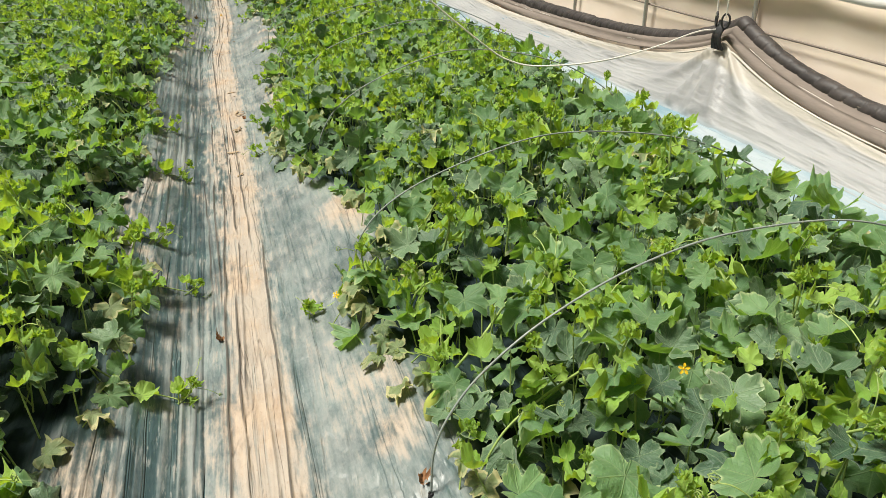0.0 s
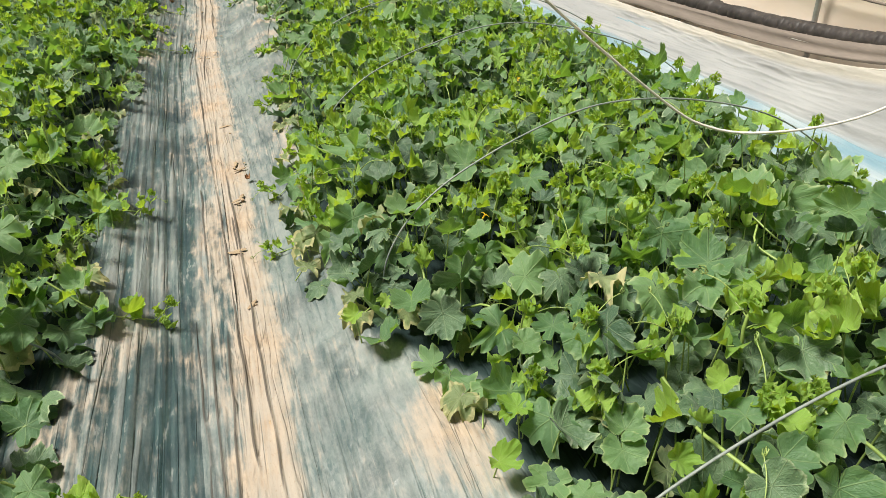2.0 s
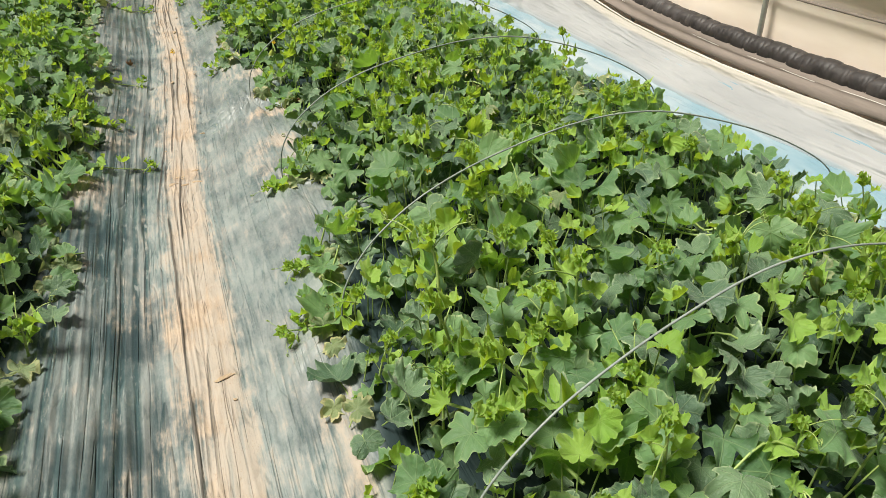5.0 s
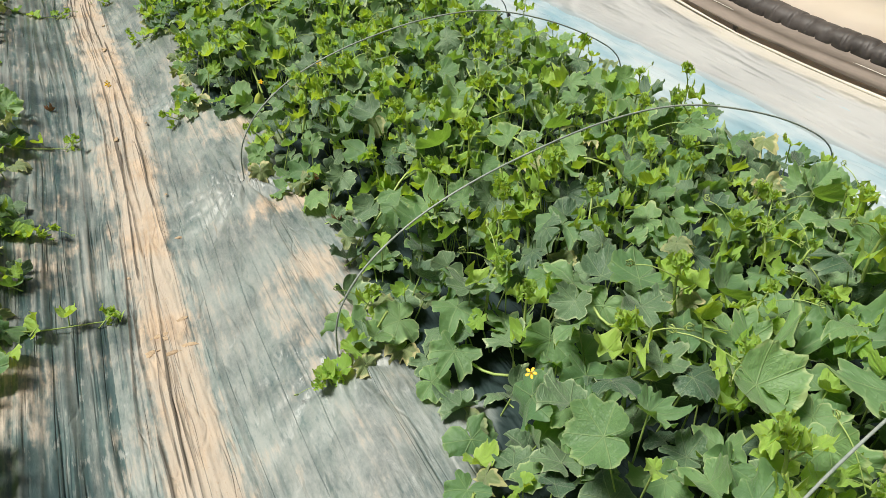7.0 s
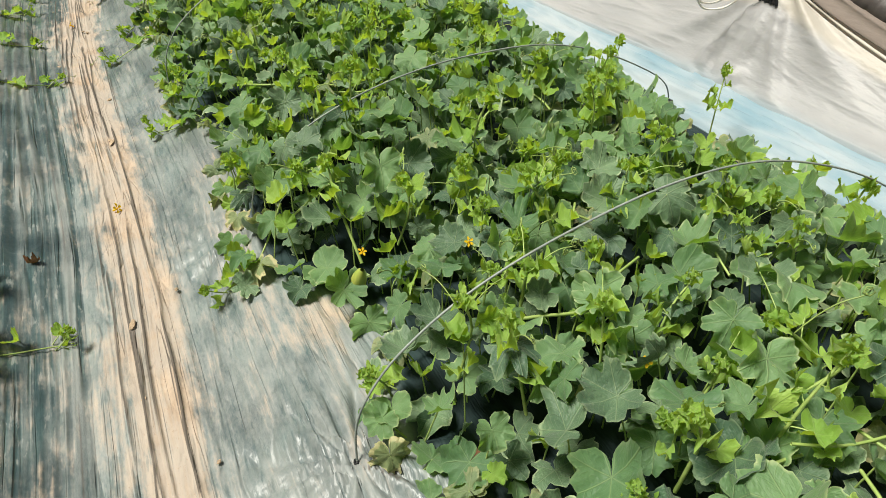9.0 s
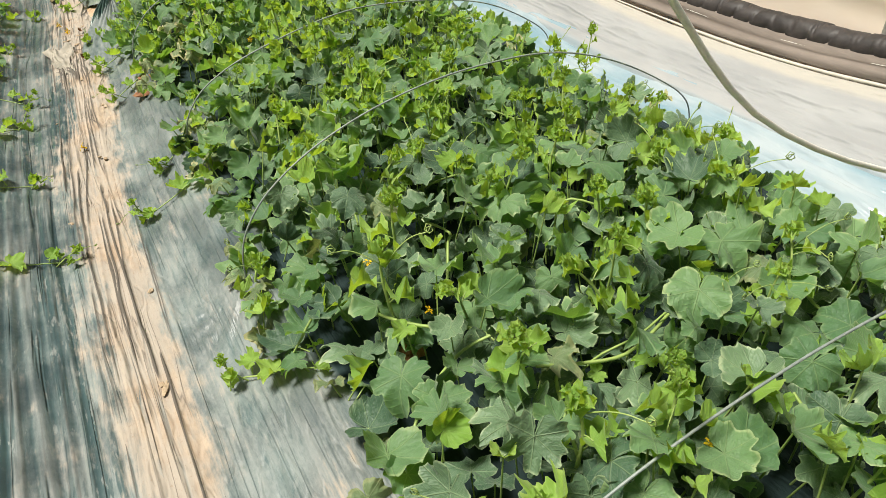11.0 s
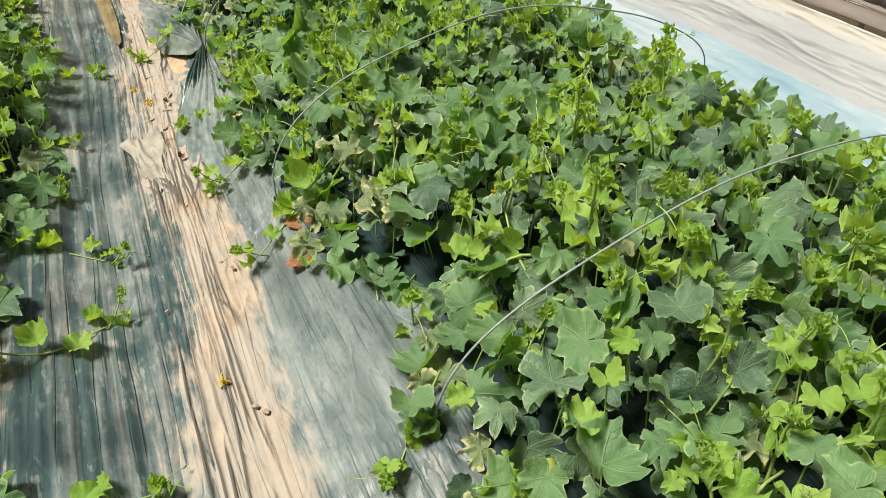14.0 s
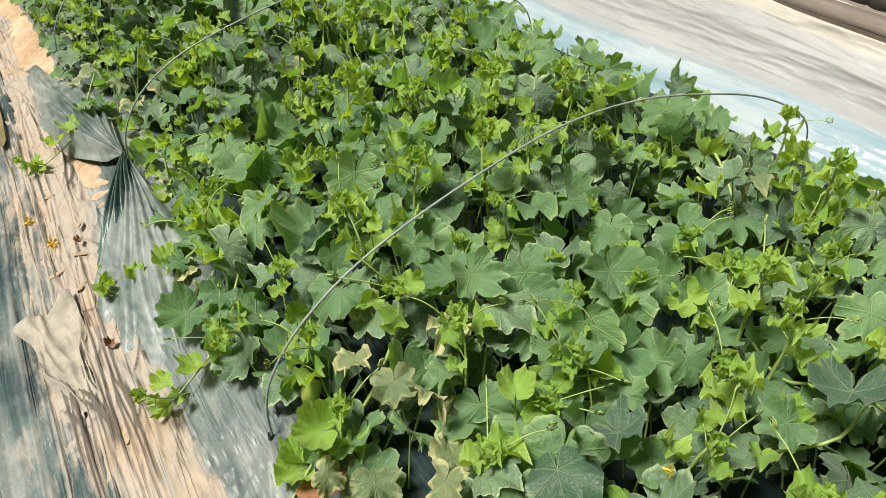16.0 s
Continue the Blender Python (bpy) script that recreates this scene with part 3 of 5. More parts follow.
wiped = soft((X - edge_r(Y) + 0.26) / 0.16) * (soft((Y - 8.2) / 0.8) + 0.6 * np.exp(-((Y - 6.9) / 0.25) ** 2)) * soft(0.5 + 1.3 * value_noise(X * 16, Y * 1.1, 24) + 0.5 * value_noise(X * 4, Y * 2, 25))
wiped = np.maximum(wiped, 1.3 * np.exp(-((X - 0.31) / 0.10) ** 2 - ((Y - 11.25) / 0.45) ** 2) * soft(0.75 + value_noise(X * 22, Y * 0.9, 26)))
sand = np.where(sand < 0.3, sand - 0.44 * wiped, sand)
sand = sand - 1.3 * np.exp(-(((X - 0.33) / 0.09) ** 2 + ((Y - 12.33) / 0.22) ** 2))
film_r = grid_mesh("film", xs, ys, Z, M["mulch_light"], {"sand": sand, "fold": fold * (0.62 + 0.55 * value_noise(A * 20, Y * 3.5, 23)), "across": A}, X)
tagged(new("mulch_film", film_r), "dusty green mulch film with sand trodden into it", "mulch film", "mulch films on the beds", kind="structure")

# film of the left bed, pleated along its length
xs = np.concatenate([np.linspace(-2.6, -0.72, 40), np.arange(-0.70, -0.02, 0.0058)])
ys = np.arange(Y0, Y1, 0.025)
A, Y = np.meshgrid(xs, ys)
X = A + path_shift(A, Y)
q = np.random.default_rng(22)
PLEATS = []
for k in range(190):
    y0 = q.uniform(Y0 - 2, Y1 - 0.5)
    PLEATS.append((y0, y0 + q.uniform(1.0, 5.0), q.uniform(-0.62, -0.06), q.normal(0, 0.010), q.uniform(0.3, 1.0)))
Z = bed_height(A) + 0.003 + 0.011 * ridge_lines(A, Y, PLEATS, 0.0080)
Z += 0.0035 * (1 - np.abs(value_noise(A * 34, Y * 0.5, 33))) ** 3 + 0.009 * value_noise(A * 2.4, Y * 1.1, 34) + 0.003 * value_noise(A * 8, Y * 4, 37)
late = soft((Y - 10.6) / 0.8)
Z += 0.010 * late * soft((A + 0.10) / 0.05)
sand = (0.42 - 0.08 * late) * soft((A + 0.20) / 0.13) + 0.06 * value_noise(A * 6, Y * 2, 35)
patch = soft((edge_l(Y) + 0.16 - X) / 0.1) * soft((X - edge_l(Y) + 0.10) / 0.08) * (0.05 + (0.42 - 0.22 * soft((Y - 7) / 1.5)) * value_noise(X * 2.6, Y * 3.0, 36))
# painted shade along one side of every second pleat
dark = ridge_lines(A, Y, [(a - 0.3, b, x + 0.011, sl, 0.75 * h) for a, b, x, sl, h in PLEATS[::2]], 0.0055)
# the leaves' shade is painted here too, as sand below zero
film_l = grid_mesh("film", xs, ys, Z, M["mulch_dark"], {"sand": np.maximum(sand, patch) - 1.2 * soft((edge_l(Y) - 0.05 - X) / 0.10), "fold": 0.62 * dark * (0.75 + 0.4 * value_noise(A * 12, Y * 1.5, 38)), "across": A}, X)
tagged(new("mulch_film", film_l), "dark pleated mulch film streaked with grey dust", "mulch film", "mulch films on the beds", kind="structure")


# sheeting beside the bed: a blue film on the ground and a milky one hung up behind it
CLIPS = [3.04, 8.02, 13.1]


def hang(y):
    """How high the sheet is pulled up: it sags between the two ties."""
    y = np.asarray(y, float)
    z = 0.272 + 0.055 * soft((y - 9.0) / 2.0) + 0.012 * np.sin(y * 1.7)
    for c in CLIPS:
        z = z + (0.285 if c < 4 else 0.262 if c < 9 else 0.21) * np.exp(-np.abs(y - c) / 0.62)
    return z


def film_rise(x):
    """The height of the blue film, which climbs from the bed's foot towards the wall."""
    u = np.clip((np.asarray(x, float) - 2.085) / 0.345, 0, 1.2)
    return 0.062 + 0.160 * u + 0.026 * np.sin(np.clip(u * 1.4, 0, 1) * np.pi)


ys = np.arange(Y0, Y1, 0.025)
u = np.linspace(0, 1, 80)
U, Y = np.meshgrid(u, ys)
top = hang(Y)
low_x = 2.255 + 0.055 * soft((5.5 - Y) / 2.0) + 0.035 * value_noise(Y * 1.2, Y * 0, 40)
low_z = film_rise(low_x) - 0.008
X = low_x + (2.505 - low_x) * U + 0.012 * value_noise(Y * 1.5, U * 3, 41) * soft(U / 0.2)
Z = low_z + (top - low_z) * (0.62 * U + 0.38 * U ** 1.5)
fan = np.zeros_like(U)
for n, c in enumerate(CLIPS):
    a = np.arctan2(Y - c, (1.0 - U) * 0.40 + 0.03)
    r = np.hypot(Y - c, (1 - U) * 0.40)
    spread = np.exp(-((r / 0.42) ** 2)) * soft(r / 0.10)
    fan += spread * (np.exp(np.cos(a * 11 + n + 1.2 * np.sin(a * 2.3)) * 1.5) / 4.5 - 0.35) * 0.030
    a = np.arctan2(Y - c - 0.05, U * 0.40 + 0.01)                    # folds that run together at its foot
    r = np.hypot(Y - c - 0.05, U * 0.40)
    fan += np.exp(-((r / 0.16) ** 2)) * soft(r / 0.05) * np.cos(a * 9 + n) * 0.010
long_fold = 0.012 * value_noise(Y * 0.5 + U * 1.2, U * 3, 43) + 0.008 * (1 - np.abs(value_noise(Y * 0.8, U * 6 + Y * 0.5, 44))) ** 2 + 0.003 * (1 - np.abs(value_noise(Y * 0.9 + 4, U * 7 - Y * 0.6, 46))) ** 3
crumple = 0.005 * (1 - np.abs(value_noise(Y * 5.5 + U * 3, U * 9 - Y * 2.0, 47))) ** 5 + 0.003 * (1 - np.abs(value_noise(Y * 11 - U * 6, U * 17 + Y * 4, 48))) ** 4
calm = np.ones_like(U)
for c in CLIPS:
    calm *= 1 - np.exp(-(((Y - c) / 0.7) ** 2))
lift = (1.25 * fan + (long_fold + crumple) * (0.25 + 0.75 * calm)) * 0.8 * soft(U / 0.2)
X = X - lift
Z = np.maximum(Z + lift, film_rise(X) - 0.010 + 0.026 * soft(U / 0.12))


def surface(name, X, Y, Z, material, attributes=None):
    h, w = X.shape
    i, j = np.meshgrid(np.arange(h - 1), np.arange(w - 1), indexing="ij")
    f = np.stack([i * w + j, i * w + j + 1, (i + 1) * w + j + 1, (i + 1) * w + j], -1).reshape(-1, 4)
    return arrays_mesh(name, np.stack([X, Y, Z], -1).reshape(-1, 3), f, [material], sand=attributes)


sheet = empty("plastic_sheet", (2.4, 7, 0.1), "milky plastic tunnel sheet gathered up along the wall", "plastic sheet")
part("sheet", surface("sheet", X, Y, Z, M["white_sheet"], {"up": U}), sheet)
hem = np.stack([X[:, -1] + 0.004, ys, hang(ys) + 0.006], 1)
v, f = tube(hem, 0.0055 + 0.002 * value_noise(ys * 5, ys * 0, 45), 8)
part("hem", arrays_mesh("hem", v, f, [M["cream"]]), sheet, "thick cream hem of the sheet")

U, Y = np.meshgrid(np.linspace(0, 1, 70), ys)
X = 2.085 + 0.025 * value_noise(Y * 1.1, Y * 0, 51) + 0.345 * U
Z = film_rise(X)
roll = 0.008 * value_noise(Y * 1.3 + U * 2, U * 6, 52) + 0.010 * (1 - np.abs(value_noise(Y * 1.1, U * 10 + Y, 53))) ** 3 + 0.006 * (1 - np.abs(value_noise(Y * 2.7, U * 21 - Y * 0.8, 54))) ** 4 + 0.0025 * value_noise(Y * 9, U * 20, 55) + 0.005 * (1 - np.abs(value_noise(Y * 6 + U * 4, U * 8 - Y * 3, 59))) ** 5
Z += roll * soft(U / 0.08)
blue = empty("blue_film", (2.2, 7, 0.08), "pale blue plastic film lying rumpled beside the bed", "plastic film")
part("film", surface("film", X, Y, Z, M["blue_sheet"]), blue)
U, Y = np.meshgrid(np.linspace(0, 1, 40), ys)
X = 2.012 + 0.10 * U + 0.020 * value_noise(Y * 1.1, Y * 0, 51)
Z = 0.060 + 0.012 * U + 0.016 * (1 - np.abs(value_noise(U * 7 + 0.8 * value_noise(Y * 0.7, U * 0, 56), Y * 0.35, 57))) ** 2 * soft(U / 0.15) * soft((1 - U) / 0.1) + 0.004 * value_noise(Y * 6, U * 9, 58)
part("gathered_edge", surface("gathered_edge", X, Y, Z, M["edge_film"]), blue, "teal folds along the foot of the film, gap shade painted between")

# rolled side curtain, its brown fold, the wall film and the frame pipes
ys = np.arange(Y0, Y1, 0.02)
zc = hang(ys)
U, Y = np.meshgrid(np.linspace(0, 1, 12), ys)
band_z = hang(Y) + 0.02 + 0.075 * U + 0.006 * np.sin(U * 9 + Y * 2)
band_x = 2.515 + 0.075 * U - 0.014 * np.abs(np.sin(U * 7)) + 0.004 * value_noise(Y * 5, U * 4, 61)
curtain = empty("side_curtain", (2.6, 7, 0.3), "rolled black vinyl side curtain with a brown cloth fold", "curtain")
part("fold", surface("fold", band_x, Y, band_z, M["band"]), curtain, "brown cloth fold under the roll")
seam = np.stack([2.515 + 0.036 + 0 * ys, ys, zc + 0.062 + 0.003 * np.sin(ys * 11)], 1)
v, f = tube(seam, 0.0013, 5)
part("cord", arrays_mesh("cord", v, f, [M["cord"]]), curtain, "thin pale cord along the fold")
ys = np.arange(Y0, Y1, 0.005)
line = np.stack([2.615 + 0.004 * value_noise(ys * 4, ys * 0, 64), ys, hang(ys) + 0.088 + 0.003 * value_noise(ys * 9, ys * 0, 65)], 1)
v, f = tube(line, 0.041 + 0.011 * soft((ys - 4) / 2), 18)
v = v.reshape(len(ys), 18, 3)
c = v.mean(1, keepdims=True)
turn = np.arctan2(v[..., 2] - c[..., 2], v[..., 0] - c[..., 0])
along = (v[..., 1] + 0.034 * np.sin(turn + 0.6) + 0.03 * value_noise(v[..., 1] * 3, turn, 62)) / 0.088
ph, n = np.mod(along, 1), np.floor(along)
tight = 0.35 + 0.65 * soft(0.5 + value_noise(n * 3.7, n * 0, 63))
swell = 1 + 0.05 * value_noise(n * 3.7, n * 0 + 5, 63) + 0.02 * np.sin(np.pi * ph) - 0.20 * tight * np.exp(-((np.minimum(ph, 1 - ph) / 0.055) ** 2)) + 0.030 * value_noise(v[..., 1] * 26, turn * 2.5, 66)
v = (c + (v - c) * swell[..., None]).reshape(-1, 3)
part("roll", arrays_mesh("roll", v, f, [M["roll"]]), curtain, "black vinyl roll tied at short steps")

ys = np.linspace(-3, 22, 260)
zs = np.concatenate([[0.0], np.linspace(0.2, 1.5, 44)])
Y, Zw = np.meshgrid(ys, zs)
Xw = 2.70 + 0.012 * value_noise(Y * 1.2, Zw * 3, 71) + 0.008 * value_noise(Y * 0.6, Zw * 14, 72) + 0.006 * np.exp(-((Zw - 0.56 - 0.01 * np.sin(Y)) / 0.012) ** 2)
w = new("wall_east", surface("wall_east", Xw, Y, Zw, M["curtain"]))
sol = w.modifiers.new("thickness", "SOLIDIFY")
sol.thickness, sol.offset = 0.004, 1
w.visible_shadow = False
tagged(w, "beige translucent film side wall of the greenhouse", "wall", kind="structure")

ys = np.arange(-3, 22, 0.06)
v, f = tube(np.stack([2.675 + 0 * ys, ys, 0.60 + 0.004 * np.sin(ys * 3)], 1), 0.006, 6)
tagged(new("trim", arrays_mesh("trim", v, f, [M["band"]])), "brown batten that clamps the wall film", "batten", kind="structure")
v, f = tube(np.stack([2.66 + 0.01 * value_noise(ys * 1.5, ys * 0, 75), ys, 0.80 + 0.05 * np.sin(ys * 0.9) + 0.01 * value_noise(ys * 3, ys * 0, 76)], 1), 0.024 + 0.006 * value_noise(ys * 4, ys * 0, 77), 10)
tagged(new("film_roll", arrays_mesh("film_roll", v, f, [M["white_film"]])), "white plastic film rolled up along the side wall", "plastic film")

v, f = tube([(0, 0, 0), (0, 0, 0.9), (0, 0, 1.72)], 0.0125, 10)
pipe_mesh = arrays_mesh("pipe", v, f, [M["steel"]])
for y in np.arange(-0.98, 16.5, 1.0):
    tagged(part("frame_pipe", pipe_mesh, None, m=pose(2.66, y + 0.02 * math.sin(y * 7), 0.0, 0, 0.6 * math.sin(y * 3), 0)),
           "galvanised steel greenhouse pipe standing at the side wall", "pipe", "greenhouse frame pipes")

# the rest of the greenhouse, which closes the place
a = np.linspace(0, np.pi, 24)
ys = np.linspace(-3, 22, 12)
A, Y = np.meshgrid(a, ys)
r = new("ceiling", surface("ceiling", -0.9 + 3.6 * np.cos(A), Y, 1.5 + 1.5 * np.sin(A), M["roof"]))
r.visible_shadow = False
tagged(r, "clear plastic roof film of the greenhouse", "roof", kind="structure")


def wall_box(name, lo, hi, label):
    bm = bmesh.new()
    bmesh.ops.create_cube(bm, size=1)
    for q in bm.verts:
        q.co = [(lo[i] + hi[i]) / 2 + q.co[i] * (hi[i] - lo[i]) for i in range(3)]
    me = bpy.data.meshes.new(name)
    bm.to_mesh(me)
    bm.free()
    me.materials.append(M["curtain"])
    ob = tagged(new(name, me), label, "wall", kind="structure")
    ob.visible_shadow = False


wall_box("wall_west", (-4.52, -3, -0.03), (-4.5, 22, 1.5), "beige film side wall beyond the next bed")
wall_box("wall_south", (-4.5, -3.02, -0.03), (2.7, -3, 2.9), "beige film end wall of the greenhouse")
wall_box("wall_north", (-4.5, 22, -0.03), (2.7, 22.02, 2.9), "beige film end wall far down the path")


# ---- ties of the sheet ----
def tie(place, loops):
    t = empty("curtain_tie", place, "black strap tie with metal hooks and white cords", "tie", "ties of the sheet")
    x, y, z = place
    for k in range(7):
        s = (k - 3) / 3
        p = smooth_curve([(x - 0.012 + 0.004 * (k % 2), y + 0.040 * s, z - 0.06), (x - 0.03, y + 0.026 * s, z - 0.01), (x - 0.02, y + 0.024 * s, z + 0.035), (x + 0.01, y + 0.034 * s, z + 0.075)], 9)
        v, f = tube(p, 0.0085, 6)
        part("strap", arrays_mesh("strap", v, f, [M["strap"]]), t)
    a = np.linspace(0, 2 * np.pi, 17)
    for s in (-1, 1):
        ring = np.stack([x - 0.016 + 0.010 * np.cos(a) * s, y + 0.036 * s + 0.018 * np.cos(a), z + 0.085 + 0.034 * np.sin(a)], 1)
        v, f = tube(ring, 0.0055, 6)
        part("hook", arrays_mesh("hook", v, f, [M["strap"]]), t)
        up = smooth_curve([(x - 0.016, y + 0.036 * s, z + 0.10), (x - 0.05, y + 0.045 * s, z + 0.45), (x - 0.25, y + 0.06 * s, z + 1.4)], 14)
        v, f = tube(up, 0.0045, 6)
        part("cord", arrays_mesh("cord", v, f, [M["cord"]]), t)
    for pts in loops:
        v, f = tube(smooth_curve(pts, 60), 0.0039, 8)
        part("rope", arrays_mesh("rope", v, f, [M["cord"]]), t, "slack pale rope")
    return t


tie((2.485, 3.04, 0.585), [[(2.47, 3.06, 0.62), (2.33, 3.04, 0.62), (2.05, 2.96, 0.585), (1.75, 2.90, 0.56), (1.50, 2.92, 0.552), (1.33, 2.99, 0.565), (1.15, 3.02, 0.68),
                            (0.7, 3.05, 1.08), (0.2, 3.08, 1.62), (-0.3, 3.1, 2.25), (-0.5, 3.1, 2.6)]])
tie((2.485, 8.02, 0.525), [[(2.46, 8.05, 0.57), (2.41, 8.08, 0.50), (2.36, 8.12, 0.44), (2.28, 8.15, 0.44), (2.21, 8.14, 0.50), (2.10, 8.12, 0.56), (1.70, 8.10, 0.68), (1.25, 8.10, 0.78), (0.85, 8.10, 0.97), (0.63, 8.10, 1.18), (0.42, 8.10, 1.43), (0.05, 8.10, 1.95), (-0.35, 8.10, 2.6)],
                            [(2.47, 8.04, 0.60), (2.38, 8.10, 0.50), (2.33, 8.16, 0.45), (2.27, 8.18, 0.47), (2.30, 8.16, 0.53), (2.40, 8.10, 0.57), (2.47, 8.03, 0.59)]])
tie((2.485, 13.1, 0.525), [])


# ---- hoops ----
def hoop_mesh(bow, tall, left, right, ahead):
    spots = [(0, .06), (.006, .20), (.028, .29), (.075, .375), (.16, .455), (.29, .52), (.435, .553), (.60, .53), (.76, .45), (.89, .335), (.975, .215), (1, .06)]
    p = smooth_curve([(left + (right - left) * u, bow * math.sin(math.pi * u) + ahead * u, h * tall / 0.555) for u, h in spots], 70)
    p[:, 1] += 0.004 * np.sin(p[:, 0] * 5 + bow * 60)
    p[:, 2] += 0.004 * np.sin(p[:, 0] * 9 + bow * 70)
    v, f = tube(p, 0.0027, 8)
    return arrays_mesh("rod", v, f, [M["rod"]])


def foot_tie(x, y, z, hoop, big=1.0):
    """Film wound in a dark knot round a hoop's foot."""
    rings = []
    for n in range(3):
        a = np.linspace(0, 2 * np.pi, 13)
        r = 0.0085 * big * (1 - 0.12 * n)
        rings.append(tube(np.stack([x + r * np.cos(a + n), y + r * np.sin(a + n), z + 0.007 * n * big + 0.004 * np.sin(2 * a + n)], 1), 0.0042 * big, 6))
    v, f = joined(rings)
    part("film_tie", arrays_mesh("film_tie", v, f, [M["strap"]]), hoop, "dark film twisted round the foot")


for k, (hy, bow, tall, left, right, ahead) in enumerate(HOOP_ROWS):
    h = empty("tunnel_hoop", (left, hy, 0.06), "thin grey tunnel hoop rod arched over the bed", "hoop", "tunnel hoops over the bed")
    part("rod", hoop_mesh(bow, tall, left, right, ahead), h, m=Matrix.Translation((0, hy, 0)))
    foot_tie(left, hy, 0.085, h, 0.65)
    foot_tie(right, hy + ahead, 0.10, h)


def film_fan(place, spokes, material, seed):
    """Mulch film drawn together in folds at a hoop's foot. spokes: direction and length of its outline."""
    n = 65
    t = np.linspace(0, 1, n)
    way = np.interp(t, np.linspace(0, 1, len(spokes)), [radians(a) for a, _ in spokes])
    far = np.interp(t, np.linspace(0, 1, len(spokes)), [r for _, r in spokes])
    W, U = np.meshgrid(way, np.linspace(0, 1, 18))
    T = np.broadcast_to(t, W.shape)
    R = 0.008 + far[None] * U * (1 + 0.05 * value_noise(T * 9, T * 0, seed))
    W = W + 0.05 * value_noise(T * 7, U * 2, seed + 2)
    X, Y = place[0] + R * np.cos(W), place[1] + R * np.sin(W)
    fold = np.abs(np.sin(T * np.pi * 8.5 + 1.2 * value_noise(T * 5, U * 1.5, seed + 1))) ** 1.3
    Z = bed_height(X) + 0.014 + 0.045 * (1 - U) ** 2 + 0.030 * fold * np.sin(np.pi * np.clip(U * 0.85 + 0.12, 0, 1)) * (0.7 + 0.3 * value_noise(T * 8, T * 0, seed + 3))
    Z = Z + (place[2] if len(place) > 2 else 0.0)
    Z = Z - 0.045 * soft((U - 0.55) / 0.45) - 0.05 * (soft((0.14 - T) / 0.14) + soft((T - 0.86) / 0.14)) * soft(U / 0.3)
    return surface("film_gather", X, Y, Z, material)


KNOT = (0.40, 12.56)
tagged(new("film_gather", film_fan(KNOT, [(230, 0.30), (238, 0.58), (245, 0.78), (252, 0.90), (258, 0.95), (265, 0.88), (273, 0.66), (284, 0.34)], M["grey_film"], 3)),
       "grey-green mulch film hanging in folds from a hoop foot", "mulch film", "gathered film at the hoop feet")
tagged(new("film_gather", film_fan((KNOT[0], KNOT[1], 0.024), [(224, 0.14), (233, 0.34), (240, 0.42), (247, 0.36), (255, 0.24), (264, 0.16)], M["green_film"], 8)),
       "dark green mulch film bunched in folds at a hoop foot", "mulch film", "gathered film at the hoop feet")
tagged(new("film_gather", film_fan(KNOT, [(84, 0.50), (90, 0.95), (94, 1.30), (98, 1.35), (103, 1.05), (109, 0.60)], M["grey_film"], 5)),
       "grey dusty mulch film drawn up to a hoop foot", "mulch film", "gathered film at the hoop feet")

u, w = np.meshgrid(np.linspace(0, 1, 34), np.linspace(0, 1, 34))
flap_x = -0.055 + 0.155 * u * (1 - 0.62 * w) + 0.075 * w + 0.012 * value_noise(w * 5, u * 3, 85)
flap_y = 12.10 - 0.40 * w + 0.07 * u * (1 - w) + 0.02 * np.sin(u * 8)
flap_z = 0.020 + 0.014 * (1 - np.abs(value_noise(u * 3 + w * 1.5, w * 2.5 - u * 3, 81))) ** 5 + 0.007 * (1 - np.abs(value_noise(u * 7 - w * 2, w * 5 + u * 5, 83))) ** 6
flap_z = flap_z + 0.020 * np.exp(-(((w - 0.05) / 0.06) ** 2)) * (0.6 + 0.4 * np.sin(u * 9)) - 0.012 * soft((w - 0.8) / 0.2) + bed_height(flap_x) * 0.5
tagged(new("film_flap", surface("film_flap", flap_x, flap_y, flap_z, M["dusty_flap"])), "sand-caked flap of mulch film crumpled on the path", "mulch film")
a = np.linspace(0, 2 * np.pi, 40, endpoint=False)
rr, aa = np.meshgrid(np.linspace(0, 1, 8), a)
aa = np.concatenate([aa, aa[:1]]), np.concatenate([rr, rr[:1]])
slit_x = 0.062 + aa[1] * 0.038 * np.cos(aa[0])
slit_y = 13.80 + aa[1] * 0.62 * np.sin(aa[0])
slit_z = 0.034 + 0.006 * (1 - aa[1] ** 2) + 0.006 * value_noise(slit_x * 60, slit_y * 20, 84)
tagged(new("soil_patch", surface("soil_patch", slit_x, slit_y, slit_z, M["olive_soil"])), "olive-brown soil showing in a slit between the films", "soil", "bare soil in the film")
for k, hy in enumerate([0.9, 2.1, 3.2, 4.3, 5.4, 6.4, 7.5]):
    h = empty("tunnel_hoop", (-0.5, hy, 0.06), "thin grey tunnel hoop rod arched over the bed", "hoop", "tunnel hoops over the bed")
    part("rod", hoop_mesh(0.025 * math.sin(k), 0.46, FOOT_L, FOOT_R, 0.0), h, m=Matrix.Translation((0, hy, 0)) @ Matrix.Diagonal((-1.25, 1, 0.9, 1)))


